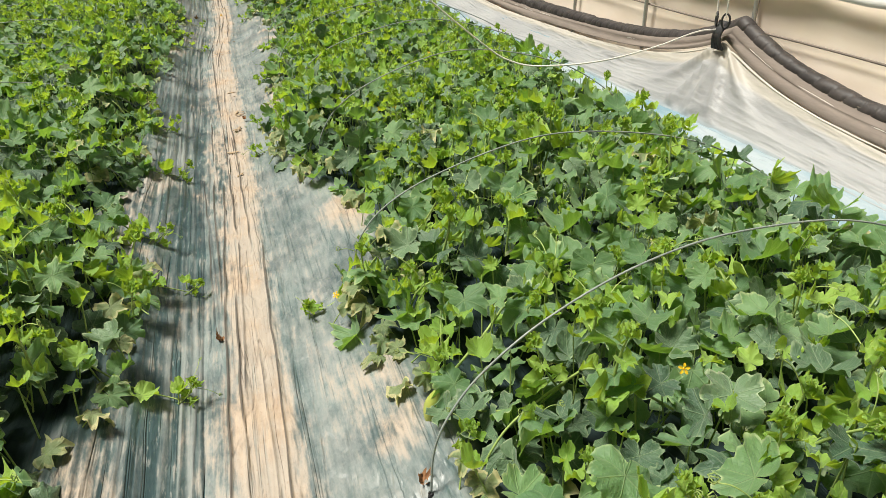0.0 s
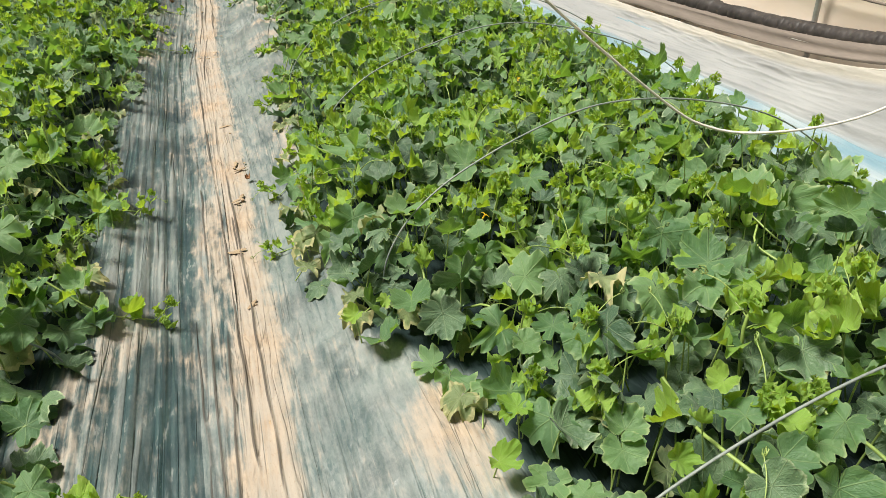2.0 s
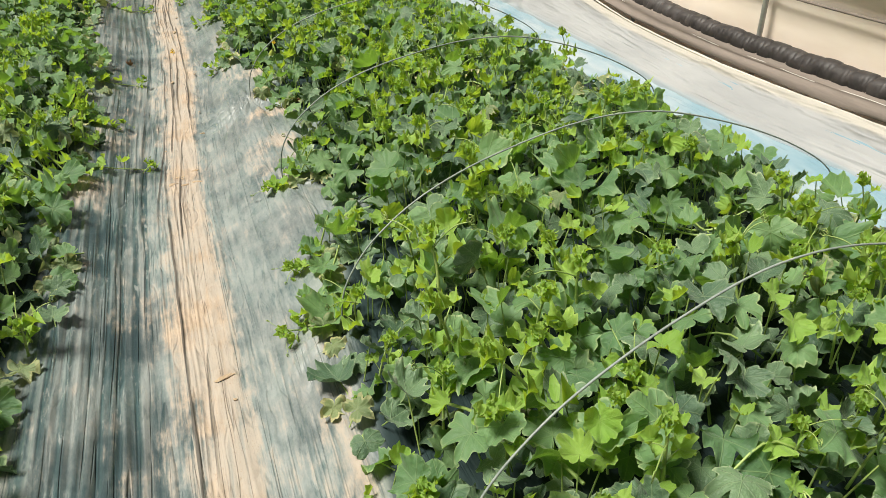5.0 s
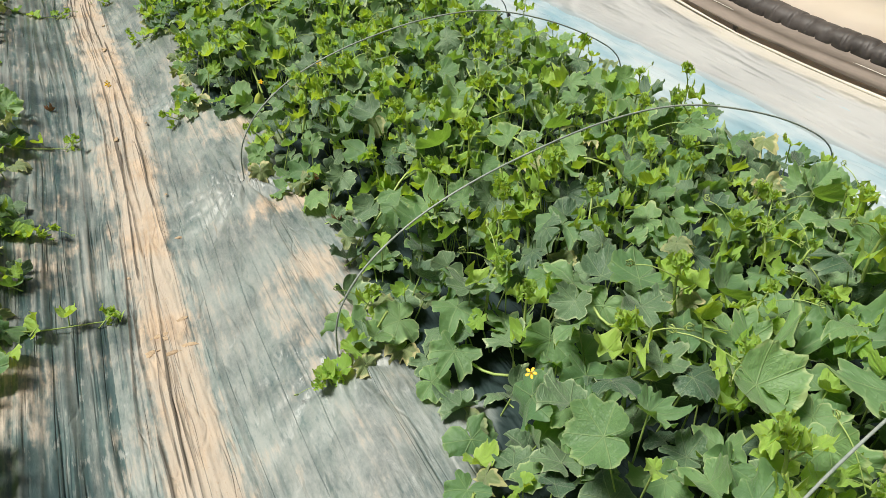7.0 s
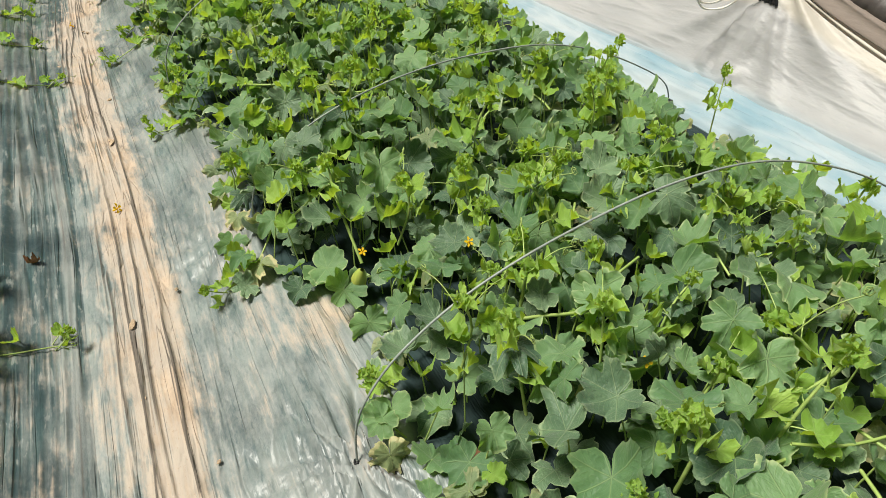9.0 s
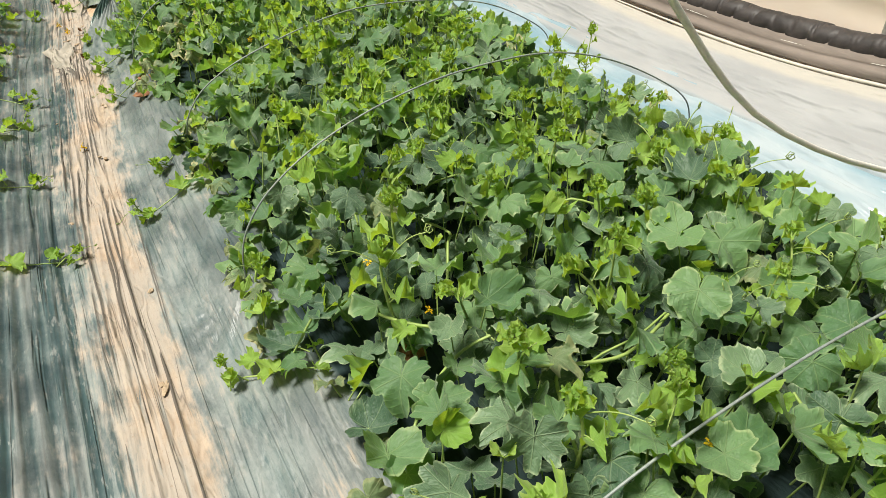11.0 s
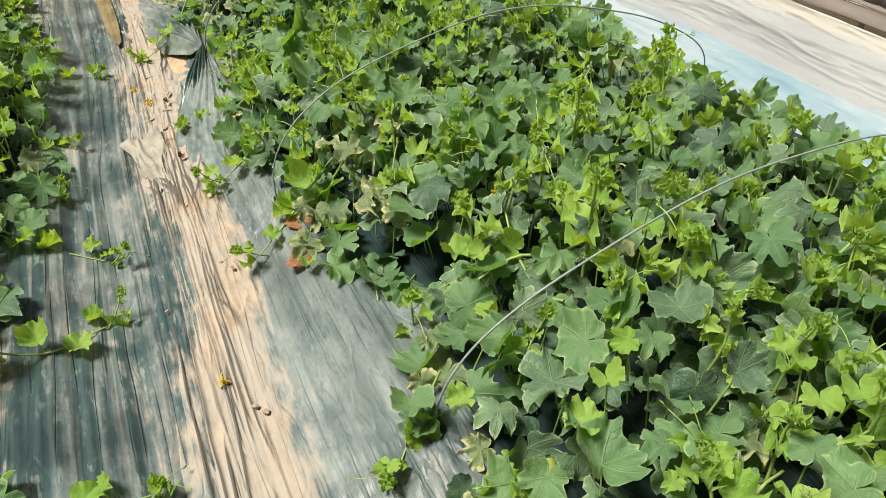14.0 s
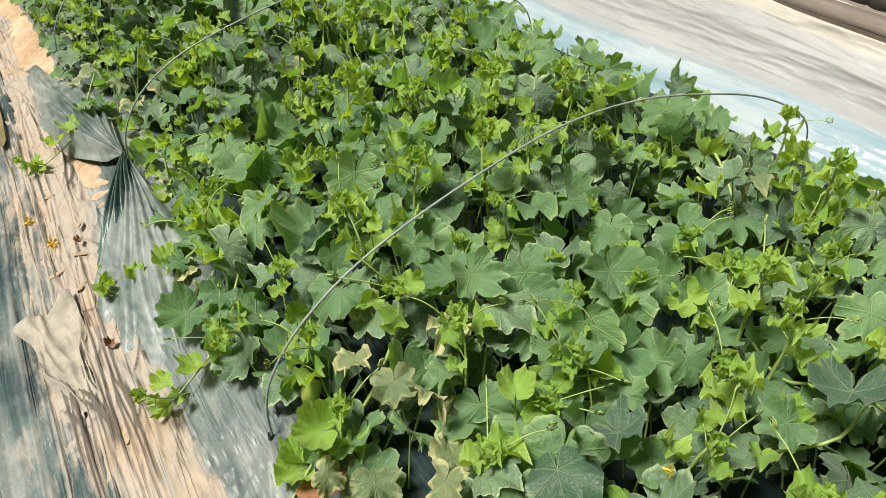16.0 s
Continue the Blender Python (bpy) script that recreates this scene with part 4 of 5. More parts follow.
# ---- melon leaves ----
def leaf_arrays(seed, n=0, depth=0.4, cup=0.1, wave=0.08, fold=0.10, droop=0.2, trough=0.0):
    """One lobed leaf, about 1 across, its stalk at the origin and its tip towards +y. n: corners of a plainer leaf."""
    q = np.random.default_rng(seed)
    if n:
        th = np.linspace(-np.pi, np.pi, n, endpoint=False) + np.pi / n
    else:
        offs = [-27.5, -23, -18.5, -14, -9.5, -5, 0.3, 5, 9.5, 14, 18.5, 23]
        th = sorted([55 * k + o for k in range(-2, 3) for o in offs] + [b * a for a in (142, 148, 155, 162, 169, 174) for b in (-1, 1)] + [137.5, 178])
        th = np.radians(np.array(th))
        n = len(th)
    # broad rounded lobes with narrow bays between them and a notch at the stalk
    out = np.abs(th)
    r = np.interp(out, np.radians([0, 25, 58, 90, 118, 150, 168, 180]), [0.56, 0.535, 0.53, 0.475, 0.455, 0.375, 0.27, 0.10])
    for a, deep, w in ((29, 1.0, 10.5), (88, 0.85, 10.5), (137, 0.45, 8.5)):
        for b in (-1, 1):
            at, cut = radians(b * a + q.uniform(-5, 5)), deep * depth * q.uniform(0.65, 1.25)
            r = r * (1 - min(cut, 0.55) * np.exp(-(((th - at) / radians(w * q.uniform(0.85, 1.25))) ** 2)))
    for a in (0, 58, -58, 118, -118):
        r = r * (1 - (0.045 + 0.08 * depth) * np.exp(-(((th - radians(a)) / radians(8)) ** 2)))
        r = r * (1 + q.uniform(-0.06, 0.07) * np.exp(-(((th - radians(a)) / radians(22)) ** 2)))
    r = r * (1 + 0.008 * np.sin(th * 27 + q.uniform(0, 6)) + 0.016 * np.sin(th * 13 + q.uniform(0, 6)))
    r = r * (1 + (0.006 if n > 30 else 0.0) * np.where(np.arange(n) % 2, 1, -1)) * (1 + 0.012 * np.sin(th * 19 + q.uniform(0, 6))) + q.normal(0, 0.003, n)
    r = r * (1 + 0.07 * np.sin(th + q.uniform(0, 6)))
    ph = q.uniform(0, 6.28, 3)

    def ring(share, step):
        a, rr = th[::step], r[::step] * share
        x, y = rr * np.sin(a), rr * np.cos(a)
        between = np.sin(np.pi * a / radians(55)) ** 2
        z = cup * rr ** 2 * 2.2 + fold * rr * (between - 0.4)
        z = z + wave * (rr / 0.5) ** 2 * np.sin(a * 3 + ph[0]) + 0.6 * wave * (rr / 0.5) ** 4 * np.sin(a * 8 + ph[1]) + 0.35 * wave * (rr / 0.5) ** 5 * np.sin(a * 17 + ph[2])
        z = z + trough * (np.sqrt(x * x + 0.006) - 0.077) - droop * np.maximum(y, 0) ** 2 * 1.3 - droop * 0.6 * x ** 2
        return np.stack([x, y, z], 1)

    m = n // 2
    fine = n > 30
    rings = [ring(0.45, 2)] + ([ring(0.78, 1)] if fine else []) + [ring(1.0, 1)]
    v = np.concatenate([[[0, 0, -0.02]]] + rings)
    f = [[0, 1 + i + 1, 1 + i] for i in range(m - 1)]
    for i in range(m - 1):
        a, b, o = 1 + i, 2 + i, 1 + m + 2 * i
        f += [[a, o + 1, o], [a, b, o + 1], [b, o + 2, o + 1]]
    o = 1 + m + n - 2
    f += [[m, o + 1, o]]
    if fine:
        for i in range(n - 1):
            a, b = 1 + m + i, 1 + m + n + i
            f += [[a, b + 1, b], [a, a + 1, b + 1]]
    f = np.array(f)[:, ::-1]
    uv = v[:, :2] * 0.6 + 0.5
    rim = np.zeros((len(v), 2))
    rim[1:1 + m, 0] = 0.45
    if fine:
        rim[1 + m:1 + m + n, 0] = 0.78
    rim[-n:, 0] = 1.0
    return v, f, uv, rim


def leaf_mesh(name, seed, material, **shape):
    v, f, uv, rim = leaf_arrays(seed, **shape)
    return arrays_mesh(name, v, f, [material], uv, rim)


LEAF = {"leaf": [], "deep": [], "young": [], "faded": []}
for s in range(14):
    LEAF["leaf"].append(leaf_mesh("leaf", s, M["leaf"], depth=(0.16, 0.36, 0.24, 0.50, 0.12)[s % 5], cup=(0.25, -0.25, 0.6, 0.05)[s % 4], wave=0.07 + 0.03 * (s % 4), fold=0.06 + 0.03 * (s % 3), droop=0.05 + 0.22 * (s % 4), trough=(0.15, 0.55, 0.30)[s % 3]))
for s in range(10):
    LEAF["deep"].append(leaf_mesh("leaf", 20 + s, M["deep"], depth=(0.14, 0.38, 0.24, 0.44)[s % 4], cup=(0.2, -0.35, 0.5)[s % 3], wave=0.08 + 0.03 * (s % 2), fold=0.07, droop=0.1 + 0.2 * (s % 4), trough=(0.5, 0.1, 0.3)[s % 3]))
for s in range(8):
    LEAF["young"].append(leaf_mesh("leaf", 40 + s, M["young"], depth=0.08 + 0.06 * (s % 4), cup=0.2 + 0.25 * (s % 3), wave=0.13, fold=0.12, droop=0.05, trough=0.3 + 0.2 * (s % 3)))
for s in range(5):
    LEAF["faded"].append(leaf_mesh("leaf", 60 + s, M["faded"], depth=0.30, cup=-0.2 + 0.2 * (s % 3), wave=0.18, fold=0.16, droop=0.5))
LOW = {"leaf": [leaf_arrays(80 + s, n=30, depth=0.20 + 0.09 * s, cup=0.1, wave=0.10, fold=0.10, droop=0.3) for s in range(4)],
       "small": [leaf_arrays(90 + s, n=28, depth=0.22 + 0.06 * s, cup=0.25, wave=0.30, fold=0.35, droop=0.05, trough=0.45) for s in range(5)]}


def posed(v, place, turn, tilt, size, lean=0.0):
    """Corners of a leaf turned about z, its tip raised by tilt, and set in place."""
    m = Matrix.Translation(place) @ Matrix.Rotation(turn, 4, "Z") @ Matrix.Rotation(tilt, 4, "X") @ Matrix.Rotation(lean, 4, "Y") @ Matrix.Scale(size, 4)
    m = np.array(m)
    return v @ m[:3, :3].T + m[:3, 3]


def quads_to_tris(f):
    return np.concatenate([f[:, [0, 1, 2]], f[:, [0, 2, 3]]])


# ---- shoots: a stem with a tuft of small crumpled leaves, tendrils at some ----
def shoot_mesh(seed, tall):
    q = np.random.default_rng(500 + seed)
    tip = np.array([q.normal(0, 0.02), q.normal(0, 0.02), tall])
    stem = smooth_curve([(0, 0, -0.10), (0.006, 0.004, tall * 0.3), tip], 7)
    v, f = tube(stem, np.linspace(0.0036, 0.0022, 7), 5)
    V, F, UV, RIM, MI = [v], [quads_to_tris(f)], [np.full((len(v), 2), 0.5)], [np.zeros((len(v), 2))], [np.zeros(2 * len(f), int)]
    n = len(v)
    wide, tips = 3 + seed % 2, 6 + seed % 3
    for k in range(wide + tips):
        turn = k * 2.4 + q.uniform(-0.4, 0.4)
        out = np.array([-math.sin(turn), math.cos(turn), 0.0])
        if k < wide:
            s = k / wide
            at = stem[2 + int(3 * s)]
            size, reach, tilt = q.uniform(0.040, 0.068) * (1.1 - 0.4 * s), q.uniform(0.018, 0.040), q.uniform(-0.2, 0.6)
        else:
            s = (k - wide) / tips
            at = stem[5] + (stem[6] - stem[5]) * min(1.0, s * 1.3)
            size, reach, tilt = (0.032 - 0.015 * s) * q.uniform(0.8, 1.3), 0.005 + 0.010 * (1 - s), q.uniform(0.1, 1.0)
        root = at + out * reach + np.array([0, 0, reach * 0.5])
        lv, lf, luv, lrim = LOW["small"][k % 5]
        w = posed(lv * np.array([0.85, 1.05, 1.0]), root, turn, tilt, size, q.uniform(-0.4, 0.4))
        V.append(w), F.append(lf + n), UV.append(luv), RIM.append(lrim), MI.append(np.ones(len(lf), int))
        n += len(w)
        if k < wide:
            tv, tf = tube([at, (at + root) / 2 + np.array([0, 0, 0.002]), root], 0.0013, 4)
            V.append(tv), F.append(quads_to_tris(tf) + n), UV.append(np.full((len(tv), 2), 0.5)), RIM.append(np.zeros((len(tv), 2))), MI.append(np.zeros(2 * len(tf), int))
            n += len(tv)
    for m in range((2, 1, 0)[seed % 3]):           # tendrils, straight at first and curled at the tip
        a = np.linspace(0, 1, 26)
        g = q.uniform(0, 6.28)
        d, up = np.array([math.cos(g), math.sin(g), 0]), np.array([0, 0, 1.0])
        far, curl = q.uniform(0.08, 0.16), np.maximum(a - 0.62, 0) / 0.38
        ring = 0.010 * (1 - 0.5 * curl)
        p = tip * 0.6 + np.outer(far * np.minimum(a, 0.7) + ring * np.sin(curl * 13) * (curl > 0), d) + np.outer(0.05 * np.sin(np.minimum(a, 0.7) * 2.6) + ring * (1 - np.cos(curl * 13)), up)
        tv, tf = tube(p, 0.0012, 4)
        V.append(tv), F.append(quads_to_tris(tf) + n), UV.append(np.full((len(tv), 2), 0.5)), RIM.append(np.zeros((len(tv), 2))), MI.append(np.zeros(2 * len(tf), int))
        n += len(tv)
    return arrays_mesh("shoot", np.concatenate(V), np.concatenate(F), [M["stem"], M["young"]], np.concatenate(UV), np.concatenate(RIM), np.concatenate(MI))


SHOOTS = [shoot_mesh(s, 0.05 + 0.018 * (s % 6)) for s in range(12)]


def flower_mesh(seed):
    V, F, n = [], [], 0
    for k in range(5):
        a = k * 2 * np.pi / 5
        p = np.array([(0, 0.003, 0), (-0.0055, 0.011, 0.004), (0.0055, 0.011, 0.004), (0, 0.012, 0.002), (-0.004, 0.019, 0.003), (0.004, 0.019, 0.003), (0, 0.021, 0.001)])
        c, s = math.cos(a), math.sin(a)
        V.append(p @ np.array([[c, s, 0], [-s, c, 0], [0, 0, 1]]))
        F.append(np.array([(0, 3, 1), (0, 2, 3), (1, 3, 4), (3, 2, 5), (4, 3, 6), (3, 5, 6)]) + n)
        n += len(p)
    v, f = tube([(0, 0, -0.02), (0, 0, -0.004), (0, 0, 0.004)], [0.0035, 0.004, 0.003], 6)
    V.append(v), F.append(quads_to_tris(f) + n)
    return arrays_mesh("flower", np.concatenate(V), np.concatenate(F), [M["petal"]])


FLOWER = flower_mesh(0)


# ---- melon vines, bed by bed ----
STEP = 0.5
plants = {}
for side, x in (("right", 1.2), ("left", -1.2)):
    for n in range(int((Y1 - Y0) / STEP)):
        y = Y0 + STEP * (n + 0.5)
        label = "green melon vine with lobed leaves and light green shoots"
        plants[side, n] = empty("melon_vine", (x, y, 0.08), label, "melon vine", "melon vines in the beds")


def plant_at(x, y):
    n = min(max(int((y - Y0) / STEP), 0), int((Y1 - Y0) / STEP) - 1)
    return ("right" if x > 0 else "left", n)


low = {key: [] for key in plants}                # leaves joined: corners, faces, uv, rim, material
stems = {key: [] for key in plants}


def add_leaf(x, y, z, size, kind, turn, tilt, lean, single, stalk=True):
    key = plant_at(x, y)
    if single:
        m = Matrix.Translation((x, y, z)) @ Matrix.Rotation(turn, 4, "Z") @ Matrix.Rotation(tilt, 4, "X") @ Matrix.Rotation(lean, 4, "Y") @ Matrix.Scale(size, 4)
        part("leaf", LEAF[kind][rng.integers(len(LEAF[kind]))], plants[key], m=m)
    else:
        v, f, uv, rim = LOW["leaf"][rng.integers(4)]
        low[key].append((posed(v, (x, y, z), turn, tilt, size, lean), f, uv, rim, {"leaf": 0, "deep": 1, "young": 2, "faded": 3}[kind]))
    if stalk:
        g = float(bed_height(x)) + 0.03
        drop = min(max(z - g + 0.02, 0.02), 0.19)
        foot = (x + math.sin(turn) * size * 0.35 + rng.normal(0, 0.012), y - math.cos(turn) * size * 0.35 + rng.normal(0, 0.012), z - drop)
        mid = ((x * 0.65 + foot[0] * 0.35), (y * 0.65 + foot[1] * 0.35), z - drop * 0.35)
        stems[key].append(tube([foot, mid, (x, y, z - 0.02 * size)], [0.0024, 0.0021, 0.0018], 4))


def scatter(x_from, x_to, y_from, y_to, gap):
    """Places about one gap apart in a jittered lattice."""
    out, row = [], 0
    y = y_from
    while y < y_to:
        x = x_from + (gap / 2 if row % 2 else 0)
        while x < x_to:
            out.append((x + rng.uniform(-0.42, 0.42) * gap, y + rng.uniform(-0.42, 0.42) * gap))
            x += gap
        y += gap * 0.87
        row += 1
    return out


def grow(x_from, x_to, inside, single_from, single_to, gap):
    side = 1 if x_from > 0 else -1
    # upper leaves
    for x, y in scatter(x_from, x_to, Y0, Y1, gap):
        d = inside(x, y)
        if d < 0.0:
            continue
        top = float(canopy(x, y))
        old = 0.55 + 0.45 * value_noise(x * 2.0, y * 2.0, 90) - (0.25 if side < 0 else 0.0) - (0.35 if 10.9 < y < 12.4 else 0.0)
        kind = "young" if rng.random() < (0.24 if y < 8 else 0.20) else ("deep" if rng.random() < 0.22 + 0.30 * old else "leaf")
        if d < 0.10 and rng.random() < 0.28 or rng.random() < 0.012 or side > 0 and rng.random() < 0.7 * max(math.exp(-((x - 0.5) ** 2 + (y - 11.05) ** 2) / 0.03), math.exp(-((x - 0.36) ** 2 + (y - 1.75) ** 2) / 0.02)):
            kind = "faded"
        size = {"young": rng.uniform(0.045, 0.085), "leaf": rng.uniform(0.084, 0.152), "deep": rng.uniform(0.080, 0.142), "faded": rng.uniform(0.08, 0.11)}[kind]
        z = top + rng.uniform(-0.095, 0.04) + (0.022 if kind == "young" else 0)
        z = max(z, float(bed_height(x)) + 0.03)
        turn = rng.uniform(0, 6.283) if rng.random() < 0.45 else (2.25 * side + rng.normal(0, 0.8))
        tilt = float(np.clip(rng.normal(-0.22, 0.42), -1.0, 0.7)) if kind != "young" else rng.normal(0.2, 0.45)
        lean = rng.normal(0, 0.40)
        if side > 0 and x > 1.82:
            tilt, lean = 0.45 * tilt, 0.45 * lean
        add_leaf(x, y, z, size, kind, turn, tilt, lean, single_from < y < single_to and (side > 0 or x > -1.2 and not 8.4 < y < 9.7))
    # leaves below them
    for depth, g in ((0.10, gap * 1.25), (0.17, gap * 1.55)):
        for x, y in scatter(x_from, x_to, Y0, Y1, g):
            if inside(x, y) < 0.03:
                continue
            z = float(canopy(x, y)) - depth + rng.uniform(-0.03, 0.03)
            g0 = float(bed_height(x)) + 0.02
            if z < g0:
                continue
            # three in four are dark, which puts the gaps' shade into their colour
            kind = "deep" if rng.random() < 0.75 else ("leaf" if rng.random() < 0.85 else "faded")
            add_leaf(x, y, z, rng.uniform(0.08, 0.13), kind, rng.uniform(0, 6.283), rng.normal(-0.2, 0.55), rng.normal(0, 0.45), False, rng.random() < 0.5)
    # shoots
    for x, y in scatter(x_from, x_to, Y0, Y1, 0.190):
        d = inside(x, y)
        if d < 0.03 or rng.random() < 0.30 - 0.42 * float(value_noise(x * 2.6, y * 2.6, 91)) or side > 0 and x > 1.6 and rng.random() < 0.72:
            continue
        key = plant_at(x, y)
        m = Matrix.Translation((x, y, float(canopy(x, y)) + rng.uniform(-0.065, 0.0))) @ Matrix.Rotation(rng.uniform(0, 6.28), 4, "Z") @ Matrix.Rotation(rng.normal(0, 0.28), 4, "X") @ Matrix.Scale(rng.uniform(0.8, 1.4), 4)
        part("shoot", SHOOTS[rng.integers(len(SHOOTS))], plants[key], m=m)
    # creeping stems
    for n in range(int((Y1 - Y0) / STEP)):
        key = ("right" if side > 0 else "left", n)
        for k in range(4):
            y = Y0 + STEP * (n + rng.random())
            x = rng.uniform(max(x_from, 0.62) if side > 0 else x_from + 0.1, (x_to - 0.3) if side > 0 else -0.62)
            a, pts = rng.uniform(0, 6.283), []
            for s in range(6):
                if inside(x, y) < 0.04 and len(pts) > 2:
                    break
                pts.append((x, y, float(canopy(x, y)) - rng.uniform(0.03, 0.10)))
                a += rng.normal(0, 0.35)
                x, y = x + 0.10 * math.cos(a), y + 0.10 * math.sin(a)
                x = min(max(x, x_from), x_to)
            v, f = tube(smooth_curve(pts, 18), rng.uniform(0.0028, 0.0042), 5)
            part("stem", arrays_mesh("stem", v, f, [M["stem"]]), plants[key])


grow(0.15, 2.13, lambda x, y: min(x - float(edge_r(y)), 2.07 - 0.05 * float(soft((y - 5) / 1.5)) - 0.06 * float(soft((y - 6) / 1.0)) - x), 0.6, 13.3, 0.083)
grow(-2.5, -0.2, lambda x, y: float(edge_l(y)) - x, 1.2, 13.0, 0.086)


# long shoots that stand up over the leaves beside the sheet
for x, y, z in [(2.02, 7.76, 0.24), (1.90, 8.17, 0.24), (1.90, 9.70, 0.30), (1.70, 9.86, 0.30), (1.28, 2.40, 0.36), (1.70, 4.43, 0.30), (1.95, 4.75, 0.26), (1.62, 9.20, 0.32), (1.30, 9.28, 0.34), (1.94, 6.55, 0.26),
                (1.50, 6.30, 0.34), (1.32, 6.05, 0.34), (1.16, 10.35, 0.34), (1.25, 10.0, 0.34), (1.55, 10.9, 0.32), (1.42, 5.14, 0.34), (1.96, 3.25, 0.26), (1.85, 3.9, 0.28), (1.06, 6.20, 0.36), (0.98, 9.9, 0.36)]:
    m = Matrix.Translation((x, y, z)) @ Matrix.Rotation(rng.uniform(0, 6.28), 4, "Z") @ Matrix.Rotation(rng.normal(0, 0.12), 4, "X") @ Matrix.Diagonal((0.85, 0.85, 1.0, 1))
    part("shoot", SHOOTS[5 if x > 1.5 else 11], plants[plant_at(x, y)], m=m)


# runners that creep out over the film
def runner(points, sizes, seed):
    q = np.random.default_rng(seed)
    p = smooth_curve(points, 22)
    key = plant_at(*points[0][:2])
    v, f = tube(p, np.linspace(0.0036, 0.002, 22), 5)
    part("stem", arrays_mesh("stem", v, f, [M["stem"]]), plants[key])
    way = p[-1] - p[0]
    head = math.atan2(-way[0], way[1])
    for k, s in enumerate(sizes):
        u = (k + 1) / len(sizes)
        at = p[int(u * 21)] + np.array([q.normal(0, 0.02), q.normal(0, 0.02), 0.010 + 0.014 * q.random()])
        kind = "young" if u > 0.55 or q.random() < 0.3 else "leaf"
        add_leaf(*at, s, kind, head + q.normal(0, 0.8), q.normal(0.1, 0.3), q.normal(0, 0.2), True)
    m = Matrix.Translation(p[-1] + np.array([0, 0, 0.004])) @ Matrix.Rotation(head, 4, "Z") @ Matrix.Rotation(-0.9, 4, "X") @ Matrix.Scale(0.75, 4)
    part("shoot", SHOOTS[seed % len(SHOOTS)], plants[key], m=m)


RUNNERS = [((0.45, 3.65), (0.13, 3.72)), ((0.42, 1.95), (0.22, 1.99)), ((0.5, 7.95), (0.27, 7.84)), ((0.5, 10.0), (0.19, 9.97)), ((0.5, 11.2), (0.24, 11.12)),
           ((0.5, 11.75), (0.23, 11.60)), ((0.5, 11.9), (0.20, 12.07)), ((0.52, 6.05), (0.36, 6.02)), ((0.45, 8.9), (0.26, 8.98)), ((0.45, 5.3), (0.27, 5.15)), ((0.42, 4.2), (0.20, 4.15)),
           ((0.45, 13.1), (0.16, 12.95)), ((0.46, 5.5), (0.33, 5.42)), ((0.45, 10.3), (0.30, 10.22)),
           ((-0.55, 2.4), (-0.21, 2.30)), ((-0.5, 1.75), (-0.22, 1.68)), ((-0.5, 2.7), (-0.33, 2.66)), ((-0.55, 3.5), (-0.27, 3.43)), ((-0.55, 6.6), (-0.16, 6.66)), ((-0.55, 7.2), (-0.30, 7.17)),
           ((-0.55, 7.9), (-0.18, 7.90)), ((-0.5, 9.9), (-0.12, 9.85)), ((-0.5, 11.5), (-0.17, 11.36)), ((-0.5, 10.9), (-0.21, 11.06)), ((-0.5, 10.4), (-0.18, 10.46)), ((-0.45, 12.9), (-0.08, 12.88)),
           ((-0.5, 12.2), (-0.24, 12.17)), ((-0.5, 11.8), (-0.30, 11.77)), ((-0.55, 4.1), (-0.34, 4.14))]
for k, ((xa, ya), (xb, yb)) in enumerate(RUNNERS):
    def up(x, h):
        return float(bed_height(x)) + h
    xm, ym = (xa + xb) / 2, (ya + yb) / 2 + 0.03 * math.sin(k * 2.1)
    runner([(xa, ya, up(xa, 0.14)), (xm, ym, up(xm, 0.022)), (xb, yb, up(xb, 0.020))], [0.10, 0.085, 0.085, 0.06, 0.045][:5 - k % 2], 900 + k)

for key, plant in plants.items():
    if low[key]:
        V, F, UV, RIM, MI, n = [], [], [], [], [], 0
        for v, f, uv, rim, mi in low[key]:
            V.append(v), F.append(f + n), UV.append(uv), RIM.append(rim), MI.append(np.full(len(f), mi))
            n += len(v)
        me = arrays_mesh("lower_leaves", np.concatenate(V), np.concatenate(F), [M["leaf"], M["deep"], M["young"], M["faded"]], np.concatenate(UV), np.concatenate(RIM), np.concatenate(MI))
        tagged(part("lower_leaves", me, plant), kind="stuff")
    if stems[key]:
        v, f = joined(stems[key])
        tagged(part("leaf_stalk", arrays_mesh("leaf_stalk", v, f, [M["stem"]]), plant), kind="stuff")

# flowers in the leaves, and fallen ones on the path
for x, y, z in [(0.69, 3.08, .39), (0.75, 3.03, .41), (0.86, 0.94, .42), (0.27, 1.89, .16), (0.44, 1.77, .24), (0.80, 5.44, .36), (0.66, 5.62, .35), (0.81, 7.36, .37), (0.89, 8.09, .38),
                (0.90, 6.84, .40), (0.60, 8.87, .37), (0.82, 10.71, .33), (0.88, 9.94, .39), (1.21, 4.04, .41), (1.22, 3.98, .38), (0.68, 8.72, .3), (0.62, 7.6, .25), (-0.75, 4.6, .36)]:
    part("flower", FLOWER, plants[plant_at(x, y)], "yellow five-petalled flower", pose(x, y, z, rng.uniform(-10, 60), rng.uniform(-60, 10), rng.uniform(0, 90)) @ Matrix.Scale(0.62, 4))
for x, y in [(0.043, 8.54), (0.025, 10.71), (0.10, 12.45), (0.06, 12.62)]:
    tagged(part("fallen_flower", FLOWER, None, m=pose(x, y, 0.026, 60, 20, y * 90)), "wilted yellow flower lying on the path film", "flower", "fallen flowers on the path")


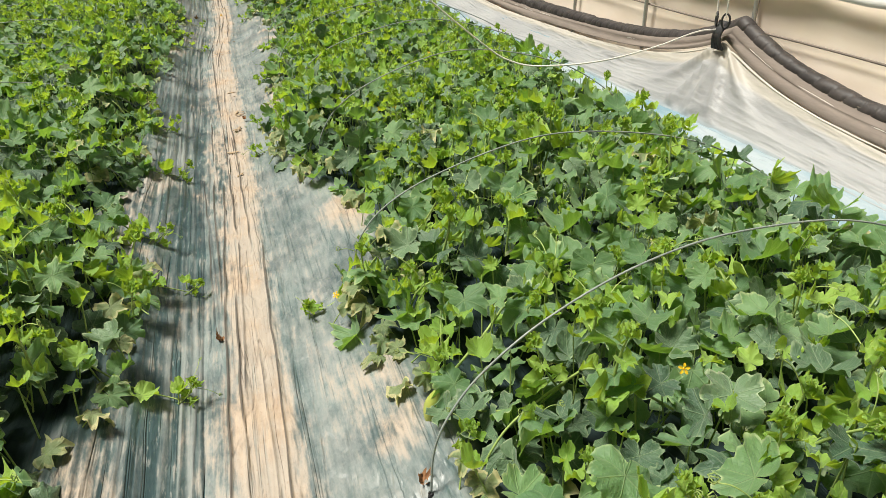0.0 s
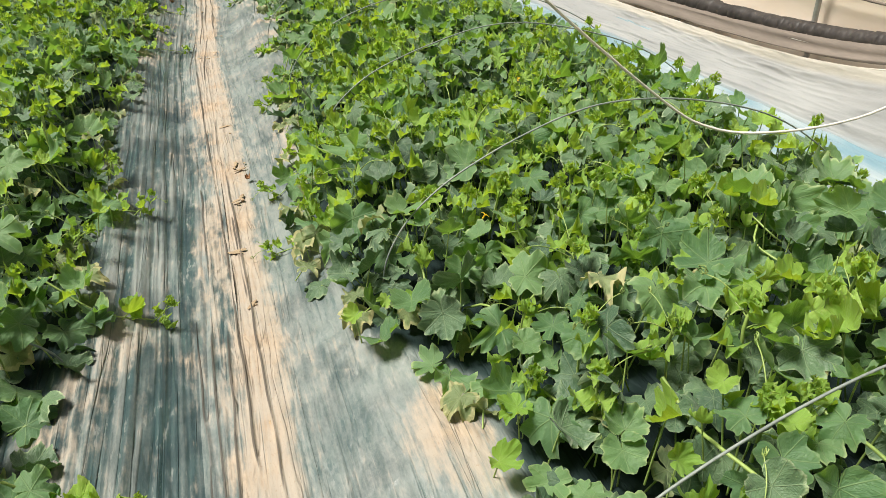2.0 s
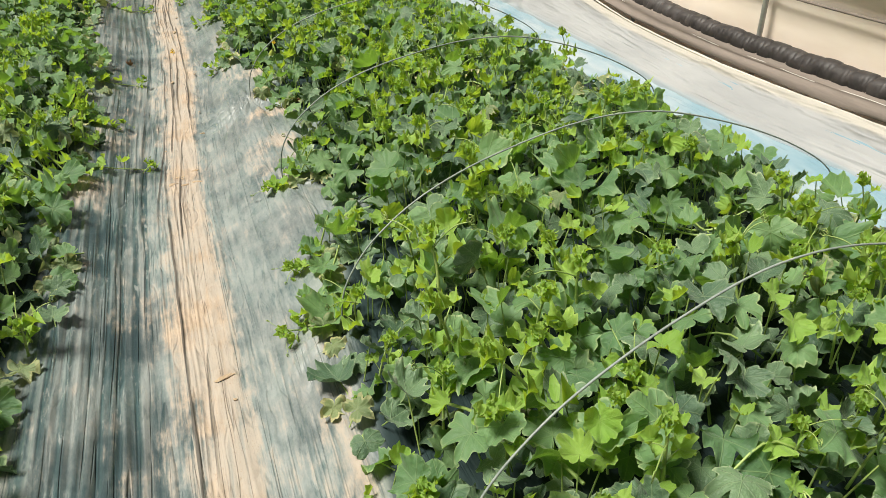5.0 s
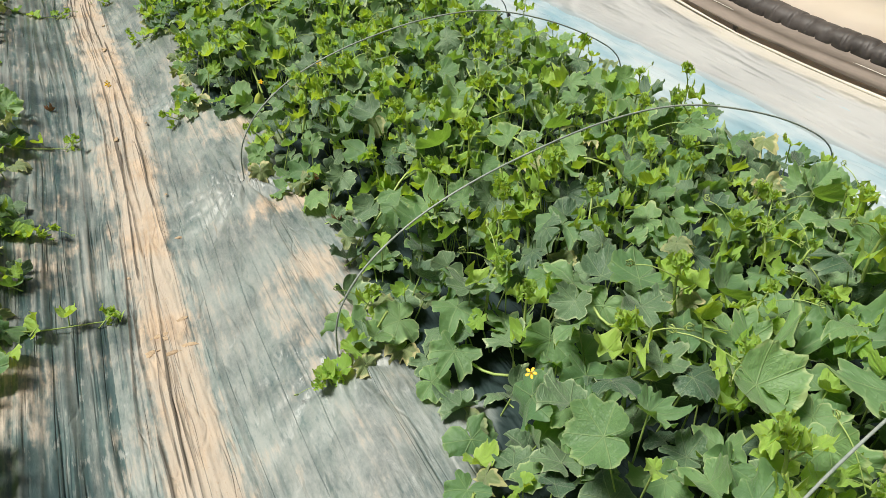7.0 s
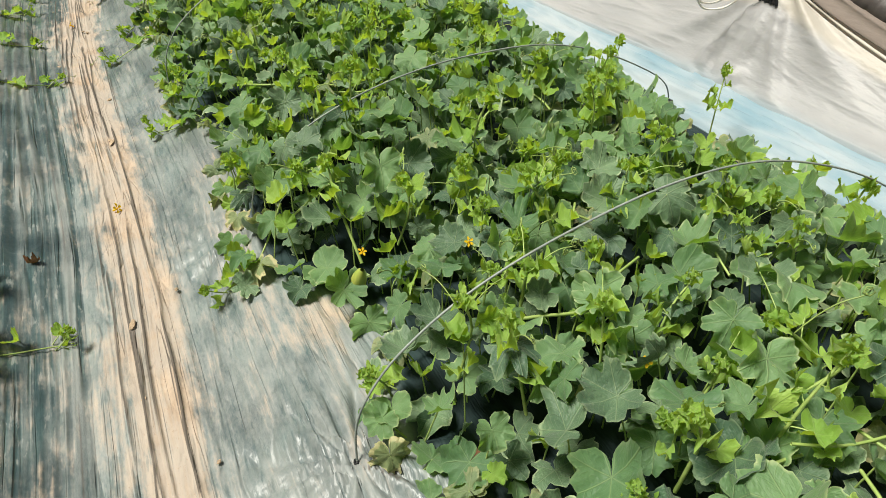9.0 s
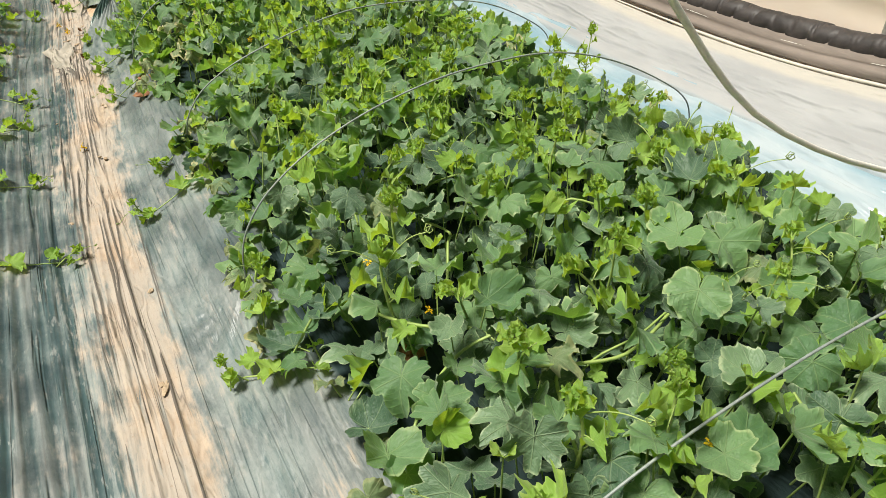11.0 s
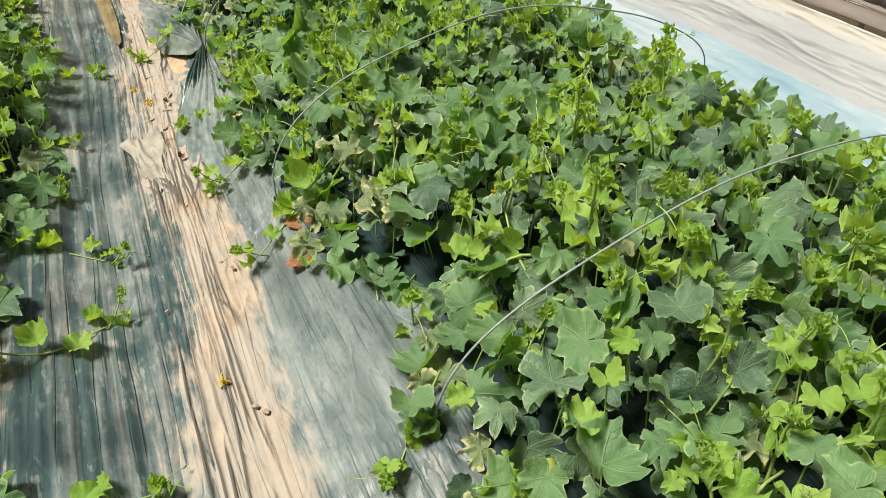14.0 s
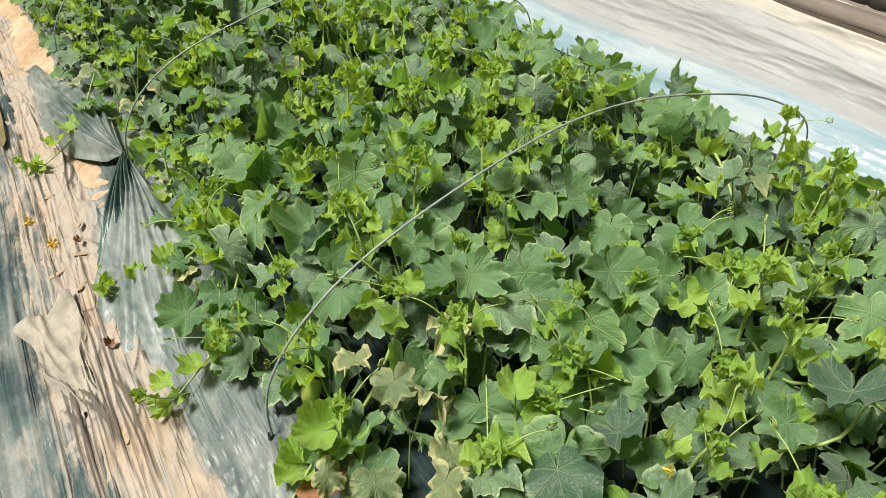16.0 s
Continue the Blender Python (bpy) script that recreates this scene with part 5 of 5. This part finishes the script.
# ---- young melons ----
def melon_mesh(long, wide):
    u = np.linspace(0, 1, 12)
    rad = wide * np.sin(np.pi * np.clip(0.04 + 0.92 * u, 0, 1)) ** 0.6
    v, f = tube(np.stack([0 * u, 0.006 * np.sin(u * 3), long * (u - 0.5)], 1), rad, 14)
    ridge = 1 + 0.035 * np.cos(np.arange(14) * np.pi)
    v = v.reshape(12, 14, 3)
    c = v.mean(1, keepdims=True)
    v = c + (v - c) * ridge[None, :, None]
    return arrays_mesh("young_melon", v.reshape(-1, 3), f, [M["fruit"]])


fruit = melon_mesh(0.10, 0.021)
for k, (x, y, z) in enumerate([(0.415, 1.29, 0.15), (0.60, 7.58, 0.17), (0.47, 11.33, 0.16), (0.55, 10.02, 0.16)]):
    part("young_melon", fruit, plants[plant_at(x, y)], "small yellow-green young melon", pose(x, y, z, 18 * math.sin(k), 15 * math.cos(k * 2), 40 * k))


# ---- litter on the path ----
def crumb_mesh(seed, flat):
    q = np.random.default_rng(seed)
    bm = bmesh.new()
    bmesh.ops.create_icosphere(bm, subdivisions=2, radius=1)
    for v in bm.verts:
        v.co = v.co * (1 + 0.45 * noise.noise(v.co * 1.9 + Vector((seed, 0, 0))))
        v.co.z *= flat
    me = bpy.data.meshes.new("clod")
    bm.to_mesh(me)
    bm.free()
    return me


CLODS = [crumb_mesh(s, 0.55) for s in range(5)]
for me in CLODS:
    me.materials.append(M["clod"])
def film_top(x, y):
    return float(bed_height(x)) + 0.014


for x, y in [(-0.005, 3.81), (0.03, 3.45), (0.052, 4.22), (0.03, 4.20), (0.066, 4.53), (0.04, 4.56), (0.012, 6.43), (0.05, 6.56), (-0.01, 6.50), (-0.06, 6.45), (0.09, 4.60), (0.118, 7.0), (0.128, 7.32),
             (-0.067, 6.85), (0.05, 5.0), (0.02, 2.9), (-0.1, 2.0), (-0.08, 2.03), (0.075, 9.12), (0.116, 9.55), (-0.07, 10.1), (0.156, 11.16), (0.08, 10.6), (0.10, 10.57), (-0.056, 11.06), (0.15, 8.0), (0.0, 7.6)]:
    s = rng.uniform(0.006, 0.014)
    tagged(part("soil_clod", CLODS[rng.integers(5)], None, m=pose(x, y, film_top(x, y) - 0.002, 0, 0, rng.uniform(0, 360)) @ Matrix.Diagonal((s, s * 0.7, s * 0.8, 1))), "small sandy soil clod on the path film", "soil clod", "soil clods on the path")


for k, (x, y, turn) in enumerate([(0.007, 3.81, 5), (-0.01, 3.80, -20), (0.03, 4.22, 30), (0.05, 4.25, 70), (0.066, 4.53, 20), (0.05, 4.60, 80), (0.0, 6.43, 0), (0.05, 6.44, -15), (0.05, 6.56, 12), (-0.05, 6.46, -8),
                                  (-0.02, 6.52, 5), (0.02, 3.45, 60), (0.03, 5.1, 15), (0.01, 7.9, 75), (0.08, 9.1, 70), (0.02, 2.45, 10), (0.13, 12.2, 50), (0.16, 12.35, -30), (0.08, 12.3, 20), (0.19, 12.5, 60), (0.10, 11.6, 80), (0.14, 12.75, 10)]):
    m = pose(x, y, film_top(x, y), 0, 0, turn) @ Matrix.Diagonal((rng.uniform(0.018, 0.034), 0.008, 0.0055, 1))
    tagged(part("soil_ridge", CLODS[k % 5], None, m=m), "low crumbly ridge of sandy soil on the path film", "soil ridge", "soil ridges on the path")


def dry_leaf_mesh(seed):
    v, f, uv, rim = leaf_arrays(700 + seed, depth=0.3, cup=0.9, wave=0.22, fold=0.3, droop=-0.5)
    return arrays_mesh("dry_leaf", v, f, [M["dry"]])


for k, (x, y, s) in enumerate([(0.336, 1.107, 0.036), (-0.107, 1.96, 0.032), (-0.224, 8.33, 0.045), (-0.444, 6.39, 0.05), (0.09, 4.4, 0.03), (0.14, 11.9, 0.03), (0.17, 12.4, 0.03), (0.60, 6.66, 0.035)]):
    tagged(part("dry_leaf", dry_leaf_mesh(k), None, m=pose(x, y, film_top(x, y) + 0.006, 8, 12, 70 * k) @ Matrix.Scale(s, 4)), "curled brown dry leaf on the path film", "dry leaf", "dry leaves on the path")

for k, (x, y, s) in enumerate([(0.40, 11.16, 0.055), (0.34, 11.0, 0.045), (0.60, 7.0, 0.05), (0.45, 12.66, 0.05), (0.66, 8.8, 0.05)]):
    ob = tagged(part("soil_patch", CLODS[k % 5].copy(), None, m=pose(x, y, float(bed_height(x)) + 0.006, 0, 0, 50 * k) @ Matrix.Diagonal((s, s * 0.8, 0.018, 1))), "damp reddish soil showing at a planting hole", "soil", "planting holes in the film")
    ob.data.materials[0] = M["red_soil"]
